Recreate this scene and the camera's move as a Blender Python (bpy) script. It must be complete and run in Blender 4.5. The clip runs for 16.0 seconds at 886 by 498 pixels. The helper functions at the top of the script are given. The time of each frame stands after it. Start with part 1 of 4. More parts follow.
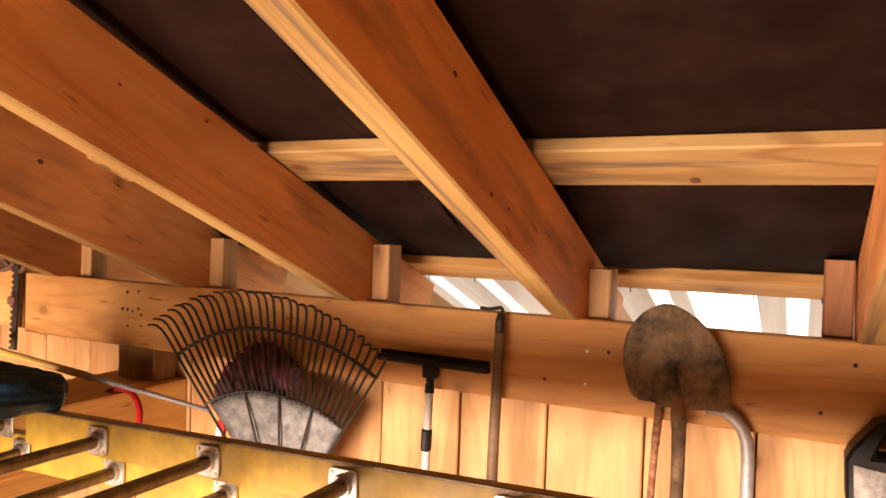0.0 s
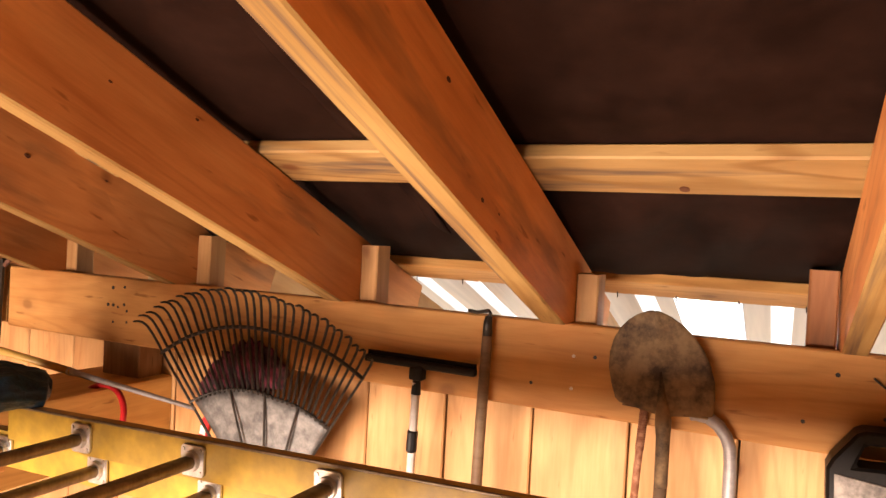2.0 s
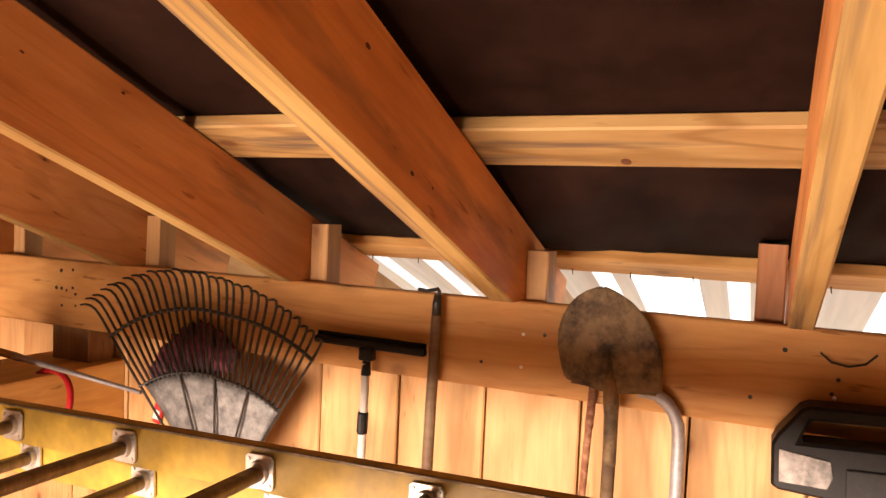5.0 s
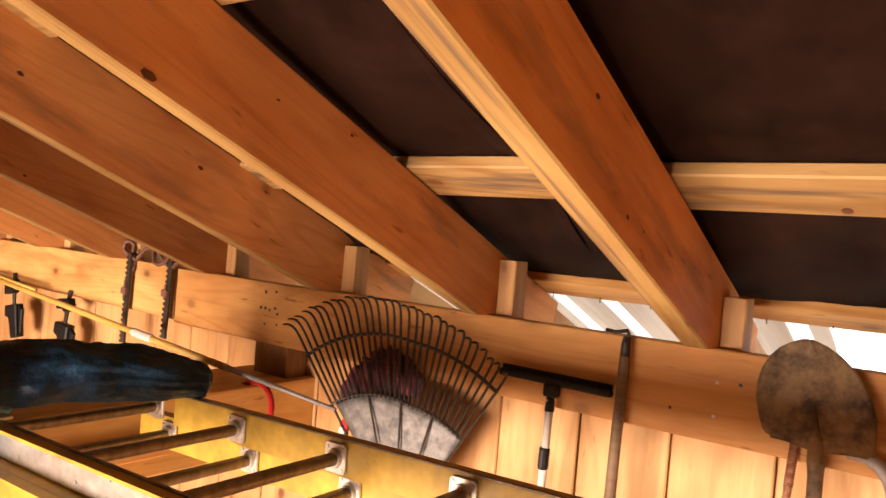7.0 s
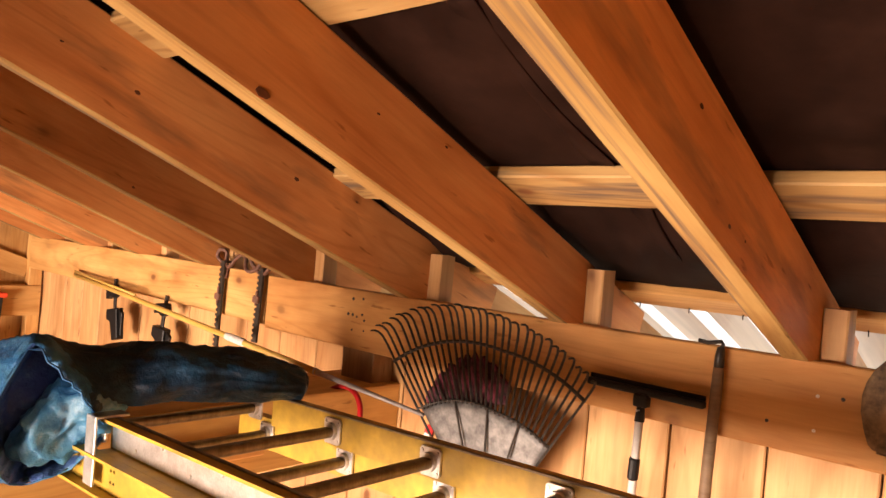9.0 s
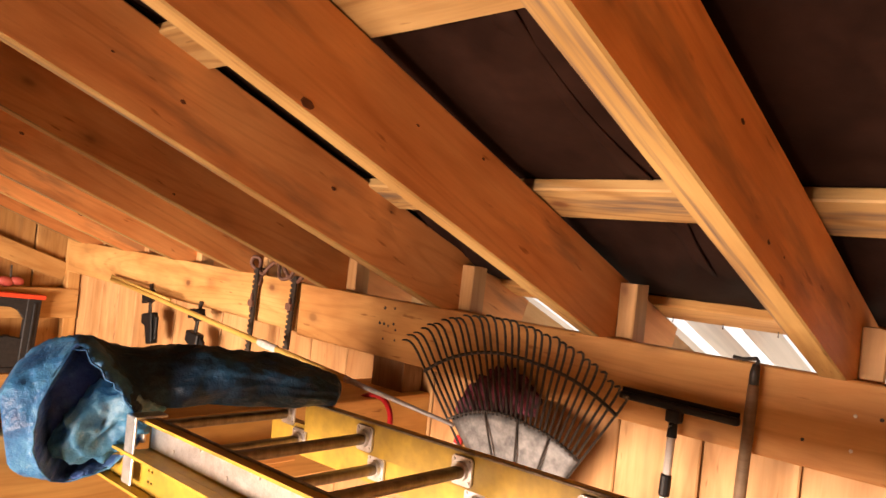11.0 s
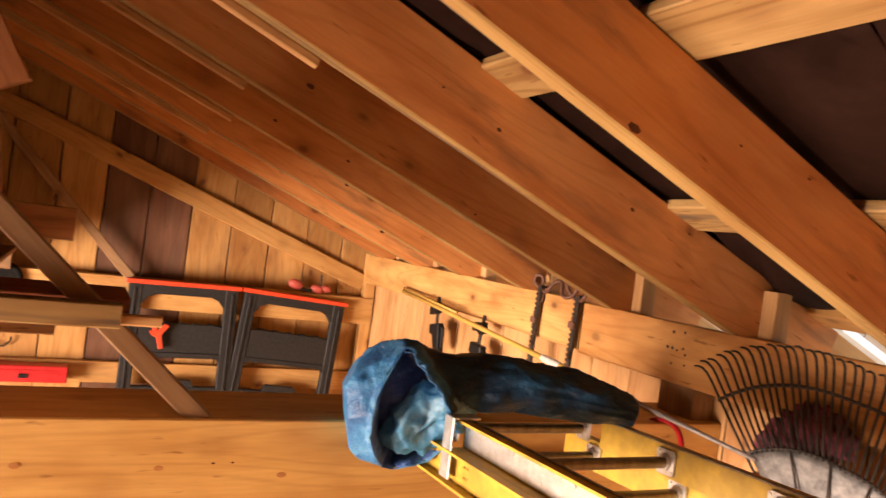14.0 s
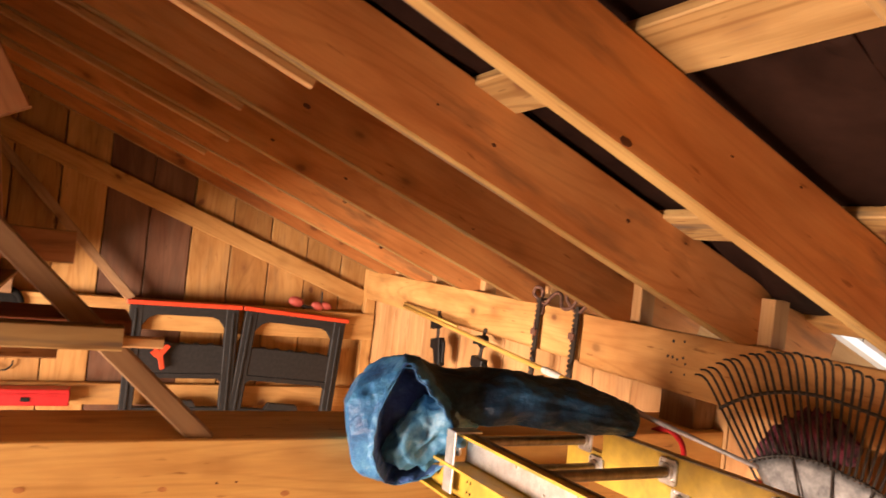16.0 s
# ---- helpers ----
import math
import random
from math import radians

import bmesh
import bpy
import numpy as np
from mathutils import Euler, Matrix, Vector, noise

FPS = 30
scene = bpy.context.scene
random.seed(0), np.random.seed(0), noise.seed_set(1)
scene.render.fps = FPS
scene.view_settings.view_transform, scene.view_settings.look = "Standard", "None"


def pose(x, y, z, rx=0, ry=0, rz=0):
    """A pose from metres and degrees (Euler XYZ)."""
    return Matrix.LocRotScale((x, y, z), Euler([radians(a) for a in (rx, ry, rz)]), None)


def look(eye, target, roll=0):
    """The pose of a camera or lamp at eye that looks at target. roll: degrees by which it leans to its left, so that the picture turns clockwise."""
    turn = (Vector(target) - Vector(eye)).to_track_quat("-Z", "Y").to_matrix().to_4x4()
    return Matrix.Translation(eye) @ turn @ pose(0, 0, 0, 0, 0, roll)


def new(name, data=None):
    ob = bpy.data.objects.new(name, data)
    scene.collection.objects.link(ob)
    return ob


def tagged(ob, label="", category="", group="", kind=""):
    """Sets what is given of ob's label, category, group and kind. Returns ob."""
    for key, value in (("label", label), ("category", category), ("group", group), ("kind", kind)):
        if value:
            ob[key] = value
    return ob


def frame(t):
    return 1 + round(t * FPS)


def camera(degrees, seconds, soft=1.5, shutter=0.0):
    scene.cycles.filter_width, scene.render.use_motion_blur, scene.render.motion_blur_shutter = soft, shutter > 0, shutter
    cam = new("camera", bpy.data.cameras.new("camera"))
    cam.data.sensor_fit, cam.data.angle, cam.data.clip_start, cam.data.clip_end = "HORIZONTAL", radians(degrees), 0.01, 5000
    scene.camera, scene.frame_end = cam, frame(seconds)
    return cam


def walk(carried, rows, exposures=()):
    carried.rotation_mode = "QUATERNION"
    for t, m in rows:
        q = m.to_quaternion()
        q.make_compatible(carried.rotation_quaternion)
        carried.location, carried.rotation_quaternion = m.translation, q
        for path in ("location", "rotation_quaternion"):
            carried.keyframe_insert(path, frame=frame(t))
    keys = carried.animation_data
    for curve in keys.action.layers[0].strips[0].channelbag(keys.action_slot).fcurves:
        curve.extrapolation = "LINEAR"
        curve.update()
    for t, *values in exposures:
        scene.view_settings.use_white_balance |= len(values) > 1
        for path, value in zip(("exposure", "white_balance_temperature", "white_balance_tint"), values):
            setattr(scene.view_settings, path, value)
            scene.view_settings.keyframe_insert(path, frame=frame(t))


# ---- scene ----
cam = camera(62.6, 16.0, shutter=0.5)
PATH = [
    (0, (-0.402, 0.371, 2.592), (-1.292, 2.162, 2.552), 1.9),
    (0.5, (-0.412, 0.368, 2.595), (-1.301, 2.16, 2.59), 2.0),
    (1, (-0.414, 0.362, 2.597), (-1.301, 2.155, 2.587), 2.3),
    (1.5, (-0.412, 0.359, 2.601), (-1.286, 2.156, 2.548), 3.1),
    (2, (-0.405, 0.367, 2.602), (-1.264, 2.173, 2.559), 3.0),
    (2.5, (-0.39, 0.396, 2.6), (-1.252, 2.199, 2.513), 2.6),
    (3, (-0.364, 0.443, 2.6), (-1.192, 2.258, 2.467), 2.2),
    (5.5, (-0.341, 0.441, 2.595), (-1.16, 2.264, 2.519), 2.6),
    (6, (-0.369, 0.4, 2.599), (-1.32, 2.158, 2.535), 3.7),
    (6.5, (-0.394, 0.36, 2.597), (-1.491, 2.031, 2.563), 4.8),
    (7, (-0.41, 0.338, 2.594), (-1.58, 1.961, 2.575), 4.8),
    (7.5, (-0.418, 0.319, 2.597), (-1.634, 1.906, 2.545), 4.5),
    (8, (-0.425, 0.3, 2.593), (-1.729, 1.816, 2.553), 4.0),
    (8.5, (-0.429, 0.29, 2.592), (-1.745, 1.796, 2.568), 4.7),
    (11, (-0.434, 0.26, 2.586), (-1.811, 1.71, 2.599), 6.0),
    (11.5, (-0.431, 0.247, 2.582), (-1.874, 1.632, 2.577), 7.2),
    (12, (-0.429, 0.236, 2.574), (-1.955, 1.529, 2.565), 7.1),
    (12.5, (-0.439, 0.236, 2.574), (-1.994, 1.494, 2.568), 6.0),
    (13, (-0.446, 0.206, 2.572), (-2.075, 1.366, 2.571), 6.7),
    (13.5, (-0.45, 0.17, 2.572), (-2.167, 1.196, 2.567), 7.1),
    (14, (-0.462, 0.132, 2.57), (-2.251, 1.026, 2.556), 7.5),
    (14.5, (-0.467, 0.107, 2.569), (-2.292, 0.924, 2.553), 8.6),
    (15, (-0.457, 0.093, 2.57), (-2.297, 0.878, 2.568), 8.9),
    (15.5, (-0.45, 0.104, 2.569), (-2.275, 0.922, 2.553), 7.7),
    (16, (-0.446, 0.129, 2.575), (-2.236, 1.019, 2.598), 6.2),
]
walk(cam, [(t, look(eye, target, roll)) for t, eye, target, roll in PATH], exposures=((0.0, 1.7), (16.0, 1.7)))

# ---- light ----
world = bpy.data.worlds.new("world")
scene.world = world
world.use_nodes = True
wn = world.node_tree.nodes
sky = wn.new("ShaderNodeTexSky")
sky.sky_type, sky.sun_disc = "NISHITA", False
sky.sun_elevation, sky.sun_rotation = radians(52), radians(25)
wn["Background"].inputs["Strength"].default_value = 0.15
world.node_tree.links.new(sky.outputs[0], wn["Background"].inputs["Color"])

sun = new("sun", bpy.data.lights.new("sun", "SUN"))
sun.data.energy, sun.data.angle, sun.data.color = 4.7, radians(0.5), (1.0, 0.95, 0.86)
sun.matrix_world = look((3.0, 6.0, 9.0), (0.3, 0.3, 0.0))

# warm area lamp added low in the south, in an unseen doorway
south_fill = new("added_south_lamp", bpy.data.lights.new("added_south_lamp", "AREA"))
south_fill.data.shape, south_fill.data.size, south_fill.data.size_y = "RECTANGLE", 3.0, 1.6
south_fill.data.energy, south_fill.data.color = 345.0, (1.0, 0.742, 0.588)
south_fill.matrix_world = look((-2.0, -3.75, 0.86), (-1.9, 2.1, 2.3))

# ---- materials ----


def nodes_of(name):
    m = bpy.data.materials.new(name)
    m.use_nodes = True
    nt = m.node_tree
    return m, nt, nt.nodes["Principled BSDF"]


def add(nt, kind, **values):
    n = nt.nodes.new(kind)
    for k, v in values.items():
        n.inputs[k].default_value = v
    return n


def ramp(nt, fac, stops):
    r = nt.nodes.new("ShaderNodeValToRGB")
    e = r.color_ramp.elements
    while len(e) < len(stops):
        e.new(0.5)
    for el, (p, c) in zip(e, stops):
        el.position, el.color = p, (*c, 1)
    nt.links.new(fac, r.inputs["Fac"])
    return r


def mixed(nt, fac, a, b, mode="MIX"):
    n = nt.nodes.new("ShaderNodeMix")
    n.data_type, n.blend_type = "RGBA", mode
    for sock, v in ((n.inputs[0], fac), (n.inputs[6], a), (n.inputs[7], b)):
        if isinstance(v, bpy.types.NodeSocket):
            nt.links.new(v, sock)
        else:
            sock.default_value = v if not isinstance(v, tuple) else (*v, 1)
    return n.outputs[2]


def wood(name, pale, mid, dark, knots=0.5, stain=0.25, rough=0.62, scale=1.0, vary=0.16, rings=0.3, streak=(1.8, 9)):
    """Sawn timber: grain along the local X axis, knots, blue-grey stain and a tone of its own for each piece."""
    m, nt, bsdf = nodes_of(name)
    L = nt.links.new
    tc = nt.nodes.new("ShaderNodeTexCoord")
    info = nt.nodes.new("ShaderNodeObjectInfo")
    off = nt.nodes.new("ShaderNodeVectorMath")
    off.operation = "MULTIPLY_ADD"
    L(info.outputs["Random"], off.inputs[0])
    off.inputs[1].default_value = (37.0, 23.0, 11.0)
    L(tc.outputs["Object"], off.inputs[2])

    def mapped(sx, sy, sz):
        mp = nt.nodes.new("ShaderNodeMapping")
        mp.inputs["Scale"].default_value = (sx * scale, sy * scale, sz * scale)
        L(off.outputs[0], mp.inputs["Vector"])
        return mp.outputs[0]

    warp = add(nt, "ShaderNodeTexNoise", Scale=1.0, Detail=2.0)
    L(mapped(1.1, 5, 5), warp.inputs["Vector"])
    wv = nt.nodes.new("ShaderNodeVectorMath")
    wv.operation = "MULTIPLY_ADD"
    L(warp.outputs["Color"], wv.inputs[0])
    wv.inputs[1].default_value = (0.0, 3.0, 3.0)
    L(mapped(0.8, 13, 13), wv.inputs[2])
    grain = add(nt, "ShaderNodeTexNoise", Scale=1.0, Detail=5.0, Roughness=0.62)
    L(wv.outputs[0], grain.inputs["Vector"])
    fine = add(nt, "ShaderNodeTexNoise", Scale=1.0, Detail=3.0, Roughness=0.7)
    L(mapped(7, 120, 120), fine.inputs["Vector"])
    col = ramp(nt, grain.outputs["Fac"], [(0.22, dark), (0.45, mid), (0.70, pale)]).outputs[0]
    fr = ramp(nt, fine.outputs["Fac"], [(0.3, (0.78, 0.74, 0.68)), (0.65, (1.06, 1.06, 1.06))]).outputs[0]
    col = mixed(nt, 0.34, col, fr, "MULTIPLY")
    # growth rings cut through by the saw: wavering lines that widen into arches
    cut = add(nt, "ShaderNodeTexNoise", Scale=1.0, Detail=1.5, Roughness=0.4)
    L(mapped(0.55, 4.5, 4.5), cut.inputs["Vector"])
    many = nt.nodes.new("ShaderNodeMath")
    many.operation = "MULTIPLY_ADD"
    L(cut.outputs["Fac"], many.inputs[0])
    many.inputs[1].default_value = 95.0
    L(grain.outputs["Fac"], many.inputs[2])
    line = nt.nodes.new("ShaderNodeMath")
    line.operation = "SINE"
    L(many.outputs[0], line.inputs[0])
    lr = ramp(nt, line.outputs[0], [(0.0, (1.04, 1.04, 1.04)), (0.55, (0.98, 0.97, 0.96)), (1.0, (0.70, 0.60, 0.50))]).outputs[0]
    col = mixed(nt, rings, col, lr, "MULTIPLY")
    # short dark checks and pitch flecks
    fk = add(nt, "ShaderNodeTexNoise", Scale=1.0, Detail=2.0, Roughness=0.5)
    L(mapped(9, 48, 48), fk.inputs["Vector"])
    fkr = ramp(nt, fk.outputs["Fac"], [(0.69, (1, 1, 1)), (0.76, (0.48, 0.38, 0.30))]).outputs[0]
    col = mixed(nt, 0.8, col, fkr, "MULTIPLY")
    # broad uneven tone
    big = add(nt, "ShaderNodeTexNoise", Scale=1.0, Detail=3.0)
    L(mapped(2.9, 7, 7), big.inputs["Vector"])
    br = ramp(nt, big.outputs["Fac"], [(0.32, (0.72, 0.60, 0.50)), (0.5, (0.98, 0.97, 0.96)), (0.66, (1.10, 1.16, 1.2))]).outputs[0]
    col = mixed(nt, 0.6, col, br, "MULTIPLY")
    # grey-blue sap stain in streaks
    sn = add(nt, "ShaderNodeTexNoise", Scale=1.0, Detail=4.0, Roughness=0.6)
    L(mapped(streak[0], streak[1], streak[1]), sn.inputs["Vector"])
    sr = ramp(nt, sn.outputs["Fac"], [(0.56, (0, 0, 0)), (0.67, (1, 1, 1))])
    smul = nt.nodes.new("ShaderNodeMath")
    smul.operation = "MULTIPLY"
    L(sr.outputs[0], smul.inputs[0])
    smul.inputs[1].default_value = stain
    col = mixed(nt, smul.outputs[0], col, (0.115, 0.075, 0.05))
    # knots
    if knots:
        vo = nt.nodes.new("ShaderNodeTexVoronoi")
        vo.inputs["Scale"].default_value = 1.0
        vo.inputs["Randomness"].default_value = 1.0
        wob = nt.nodes.new("ShaderNodeVectorMath")
        wob.operation = "MULTIPLY_ADD"
        L(warp.outputs["Color"], wob.inputs[0])
        wob.inputs[1].default_value = (0.5, 0.5, 0.5)
        L(mapped(4.2, 6.0, 6.0), wob.inputs[2])
        L(wob.outputs[0], vo.inputs["Vector"])
        some = nt.nodes.new("ShaderNodeMath")
        some.operation = "GREATER_THAN"
        sep = nt.nodes.new("ShaderNodeSeparateColor")
        L(vo.outputs["Color"], sep.inputs[0])
        L(sep.outputs[0], some.inputs[0])
        some.inputs[1].default_value = 0.35
        kr = ramp(nt, vo.outputs["Distance"], [(0.0, (1, 1, 1)), (0.075, (0.9, 0.9, 0.9)), (0.13, (0.35, 0.35, 0.35)), (0.30, (0, 0, 0))])
        km = nt.nodes.new("ShaderNodeMath")
        km.operation = "MULTIPLY"
        L(kr.outputs[0], km.inputs[0])
        L(some.outputs[0], km.inputs[1])
        km2 = nt.nodes.new("ShaderNodeMath")
        km2.operation = "MULTIPLY"
        L(km.outputs[0], km2.inputs[0])
        km2.inputs[1].default_value = knots
        col = mixed(nt, km2.outputs[0], col, (0.13, 0.045, 0.016))
    # each piece its own tone
    tone = ramp(nt, info.outputs["Random"], [(0.0, (1 - vary, 1 - vary * 1.25, 1 - vary * 1.5)), (0.5, (1, 1, 1)), (1.0, (1 + vary * 0.5, 1 + vary * 0.55, 1 + vary * 0.6))]).outputs[0]
    col = mixed(nt, 1.0, col, tone, "MULTIPLY")
    L(col, bsdf.inputs["Base Color"])
    bsdf.inputs["Roughness"].default_value = rough
    bsdf.inputs["Specular IOR Level"].default_value = 0.3
    bump = add(nt, "ShaderNodeBump", Strength=0.25, Distance=0.002)
    L(fine.outputs["Fac"], bump.inputs["Height"])
    L(bump.outputs[0], bsdf.inputs["Normal"])
    return m


def stuff(name, base, other, rough=0.5, metal=0.0, scale=30.0, bump=0.1, spread=(0.4, 0.65), depth=0.002, detail=5.0, stretch=(1, 1, 1)):
    """A worn surface of two tones in patches, with fine relief."""
    m, nt, bsdf = nodes_of(name)
    L = nt.links.new
    tc = nt.nodes.new("ShaderNodeTexCoord")
    mp = nt.nodes.new("ShaderNodeMapping")
    mp.inputs["Scale"].default_value = stretch
    L(tc.outputs["Object"], mp.inputs["Vector"])
    n1 = add(nt, "ShaderNodeTexNoise", Scale=scale, Detail=detail, Roughness=0.65)
    n2 = add(nt, "ShaderNodeTexNoise", Scale=scale * 7, Detail=3.0)
    L(mp.outputs[0], n1.inputs["Vector"])
    L(mp.outputs[0], n2.inputs["Vector"])
    r = ramp(nt, n1.outputs["Fac"], [(spread[0], base), (spread[1], other)]).outputs[0]
    r2 = ramp(nt, n2.outputs["Fac"], [(0.3, (0.85, 0.85, 0.85)), (0.7, (1.08, 1.08, 1.08))]).outputs[0]
    L(mixed(nt, 0.7, r, r2, "MULTIPLY"), bsdf.inputs["Base Color"])
    rr = nt.nodes.new("ShaderNodeMapRange")
    rr.inputs["To Min"].default_value, rr.inputs["To Max"].default_value = max(rough - 0.12, 0.05), min(rough + 0.15, 1)
    L(n1.outputs["Fac"], rr.inputs["Value"])
    L(rr.outputs[0], bsdf.inputs["Roughness"])
    bsdf.inputs["Metallic"].default_value = metal
    b = add(nt, "ShaderNodeBump", Strength=bump, Distance=depth)
    L(n2.outputs["Fac"], b.inputs["Height"])
    L(b.outputs[0], bsdf.inputs["Normal"])
    return m


FIR = wood("rafter_fir", (0.71, 0.345, 0.125), (0.65, 0.284, 0.093), (0.53, 0.200, 0.061), knots=0.8, stain=0.45, vary=0.24)
PINE = wood("pale_pine", (0.555, 0.342, 0.158), (0.50, 0.291, 0.124), (0.395, 0.207, 0.080), knots=0.95, stain=0.18)
GOLD = wood("golden_pine", (0.60, 0.368, 0.140), (0.53, 0.305, 0.104), (0.42, 0.212, 0.064), knots=0.95, stain=0.22)
# golden pine dimmed for the gable, where less light arrives
GOLD_DIMMED = wood("dimmed_golden_pine", (0.47, 0.272, 0.100), (0.41, 0.225, 0.074), (0.31, 0.150, 0.045), knots=0.95, stain=0.3, vary=0.22)
DARKBOARD = wood("dark_weathered_low_bounce_board", (0.20, 0.105, 0.062), (0.145, 0.072, 0.043), (0.085, 0.042, 0.025), knots=0.5, stain=0.5)
BEAM = wood("beam_pine", (0.66, 0.415, 0.145), (0.58, 0.345, 0.108), (0.49, 0.265, 0.074), knots=0.4, stain=0.04)
HEAD = wood("header_pine", (0.68, 0.390, 0.142), (0.60, 0.318, 0.103), (0.47, 0.215, 0.062), knots=0.6, stain=0.12)
# edge tone: yellower than the broad faces, darkened against light from below
EDGE = wood("fir_edge_tone", (0.38, 0.248, 0.092), (0.315, 0.196, 0.067), (0.20, 0.106, 0.033), knots=0.5, stain=1.0, rings=0.5, streak=(0.7, 24))
PURL = wood("purlin_pine", (0.35, 0.225, 0.090), (0.285, 0.172, 0.063), (0.17, 0.092, 0.031), knots=0.9, stain=1.0, rings=0.85, streak=(1.1, 14))
# weathered grey; on the unseen walls and loft it also cuts bounced light
GREYWOOD = wood("weathered_low_bounce_board", (0.33, 0.205, 0.105), (0.24, 0.143, 0.070), (0.14, 0.082, 0.040), knots=0.6, stain=0.6)
HANDLE = wood("handle_wood", (0.21, 0.142, 0.086), (0.145, 0.096, 0.058), (0.085, 0.056, 0.034), knots=0.1, stain=0.5)
# the brown stud's own colour; on truss and loft timbers it stands for shade
BROWN = wood("brown_and_shaded_board", (0.36, 0.165, 0.070), (0.28, 0.120, 0.048), (0.17, 0.070, 0.027), knots=0.8, stain=0.4)
# dark red-brown that stands for shade on the stored planks
PLANKSHADE = wood("shaded_plank", (0.30, 0.105, 0.04), (0.22, 0.07, 0.028), (0.13, 0.042, 0.018), knots=0.5, stain=0.3)
PAPER = stuff("black_roofing_felt", (0.0080, 0.0032, 0.0021), (0.0225, 0.0100, 0.0068), rough=0.78, spread=(0.36, 0.74), scale=4.6, detail=11.0, bump=0.2, depth=0.004)
PAPER.node_tree.nodes["Principled BSDF"].inputs["Specular IOR Level"].default_value = 0.05
TILE_EARTH = stuff("packed_earth", (0.27, 0.21, 0.145), (0.36, 0.285, 0.20), rough=0.9, scale=4, bump=0.5)
FLOOR_EARTH = stuff("trodden_earth", (0.33, 0.25, 0.165), (0.43, 0.33, 0.225), rough=0.9, scale=4, bump=0.5)
YELLOW = stuff("yellow_fibreglass", (0.30, 0.19, 0.027), (0.48, 0.31, 0.032), rough=0.42, scale=7, bump=0.08)
ALU = stuff("scuffed_aluminium", (0.62, 0.60, 0.57), (0.74, 0.72, 0.70), rough=0.36, metal=0.9, scale=40)
RUNG = stuff("grimy_rung_aluminium", (0.17, 0.13, 0.09), (0.30, 0.24, 0.17), rough=0.45, metal=0.7, scale=30, stretch=(1, 1, 0.2))
BLACKWIRE = stuff("dark_painted_steel", (0.020, 0.019, 0.018), (0.05, 0.042, 0.035), rough=0.45, metal=0.3, scale=60)
ZINC = stuff("galvanised_sheet", (0.095, 0.095, 0.096), (0.26, 0.255, 0.25), rough=0.58, metal=0.7, scale=26, spread=(0.35, 0.7))
RUSTY = stuff("rusted_blade_steel", (0.052, 0.032, 0.019), (0.24, 0.165, 0.088), rough=0.72, metal=0.25, scale=15, bump=0.45, spread=(0.38, 0.58), detail=9.0)
RUST = stuff("rusted_rod", (0.20, 0.075, 0.035), (0.38, 0.20, 0.12), rough=0.75, metal=0.2, scale=70, bump=0.4)
CHROME = stuff("satin_tube", (0.30, 0.29, 0.30), (0.38, 0.37, 0.38), rough=0.5, metal=0.3, scale=50)
WHITEPOLE = stuff("white_tube", (0.70, 0.69, 0.66), (0.80, 0.79, 0.77), rough=0.35, scale=40)
BLACKPL = stuff("black_plastic", (0.006, 0.006, 0.0066), (0.011, 0.011, 0.0115), rough=0.45, scale=80)
GREYPL = stuff("dark_grey_plastic", (0.019, 0.0195, 0.0205), (0.029, 0.0295, 0.0305), rough=0.5, scale=50)
ORANGE = stuff("orange_red_plastic", (0.62, 0.055, 0.018), (0.70, 0.075, 0.025), rough=0.45, scale=30)
RUBBER = stuff("black_rubber", (0.006, 0.006, 0.006), (0.012, 0.011, 0.011), rough=0.8, scale=40)
RED = stuff("red_paint", (0.34, 0.008, 0.012), (0.43, 0.014, 0.017), rough=0.38, scale=20)
PINKRED = stuff("faded_red_plastic", (0.42, 0.075, 0.06), (0.5, 0.11, 0.085), rough=0.5, scale=30)
PLUM = stuff("plum_fabric", (0.022, 0.007, 0.011), (0.34, 0.06, 0.11), rough=0.85, scale=34, bump=0.4, spread=(0.42, 0.72), stretch=(1.6, 1, 0.6))
MOTTLE = stuff("scuffed_clear_label", (0.10, 0.095, 0.09), (0.46, 0.43, 0.40), rough=0.3, scale=22, spread=(0.38, 0.66))
LABELW = stuff("pale_label", (0.55, 0.53, 0.51), (0.75, 0.73, 0.70), rough=0.5, scale=40)
BAMBOO = stuff("yellow_pole", (0.50, 0.32, 0.07), (0.60, 0.40, 0.10), rough=0.45, scale=20, stretch=(0.2, 1, 1))
KNOT = wood("knot_wood", (0.16, 0.06, 0.025), (0.10, 0.035, 0.014), (0.05, 0.018, 0.008), knots=0.0, stain=0.0)
PALEKNOT = wood("pale_knot_wood", (0.56, 0.27, 0.098), (0.49, 0.225, 0.078), (0.40, 0.165, 0.052), knots=0.0, stain=0.0)
for dull, level in ((BLACKPL, 0.22), (GREYPL, 0.2), (RUBBER, 0.12)):
    dull.node_tree.nodes["Principled BSDF"].inputs["Specular IOR Level"].default_value = level
CURLY = stuff("rusty_brown_iron", (0.10, 0.045, 0.028), (0.20, 0.10, 0.07), rough=0.65, metal=0.3, scale=50)


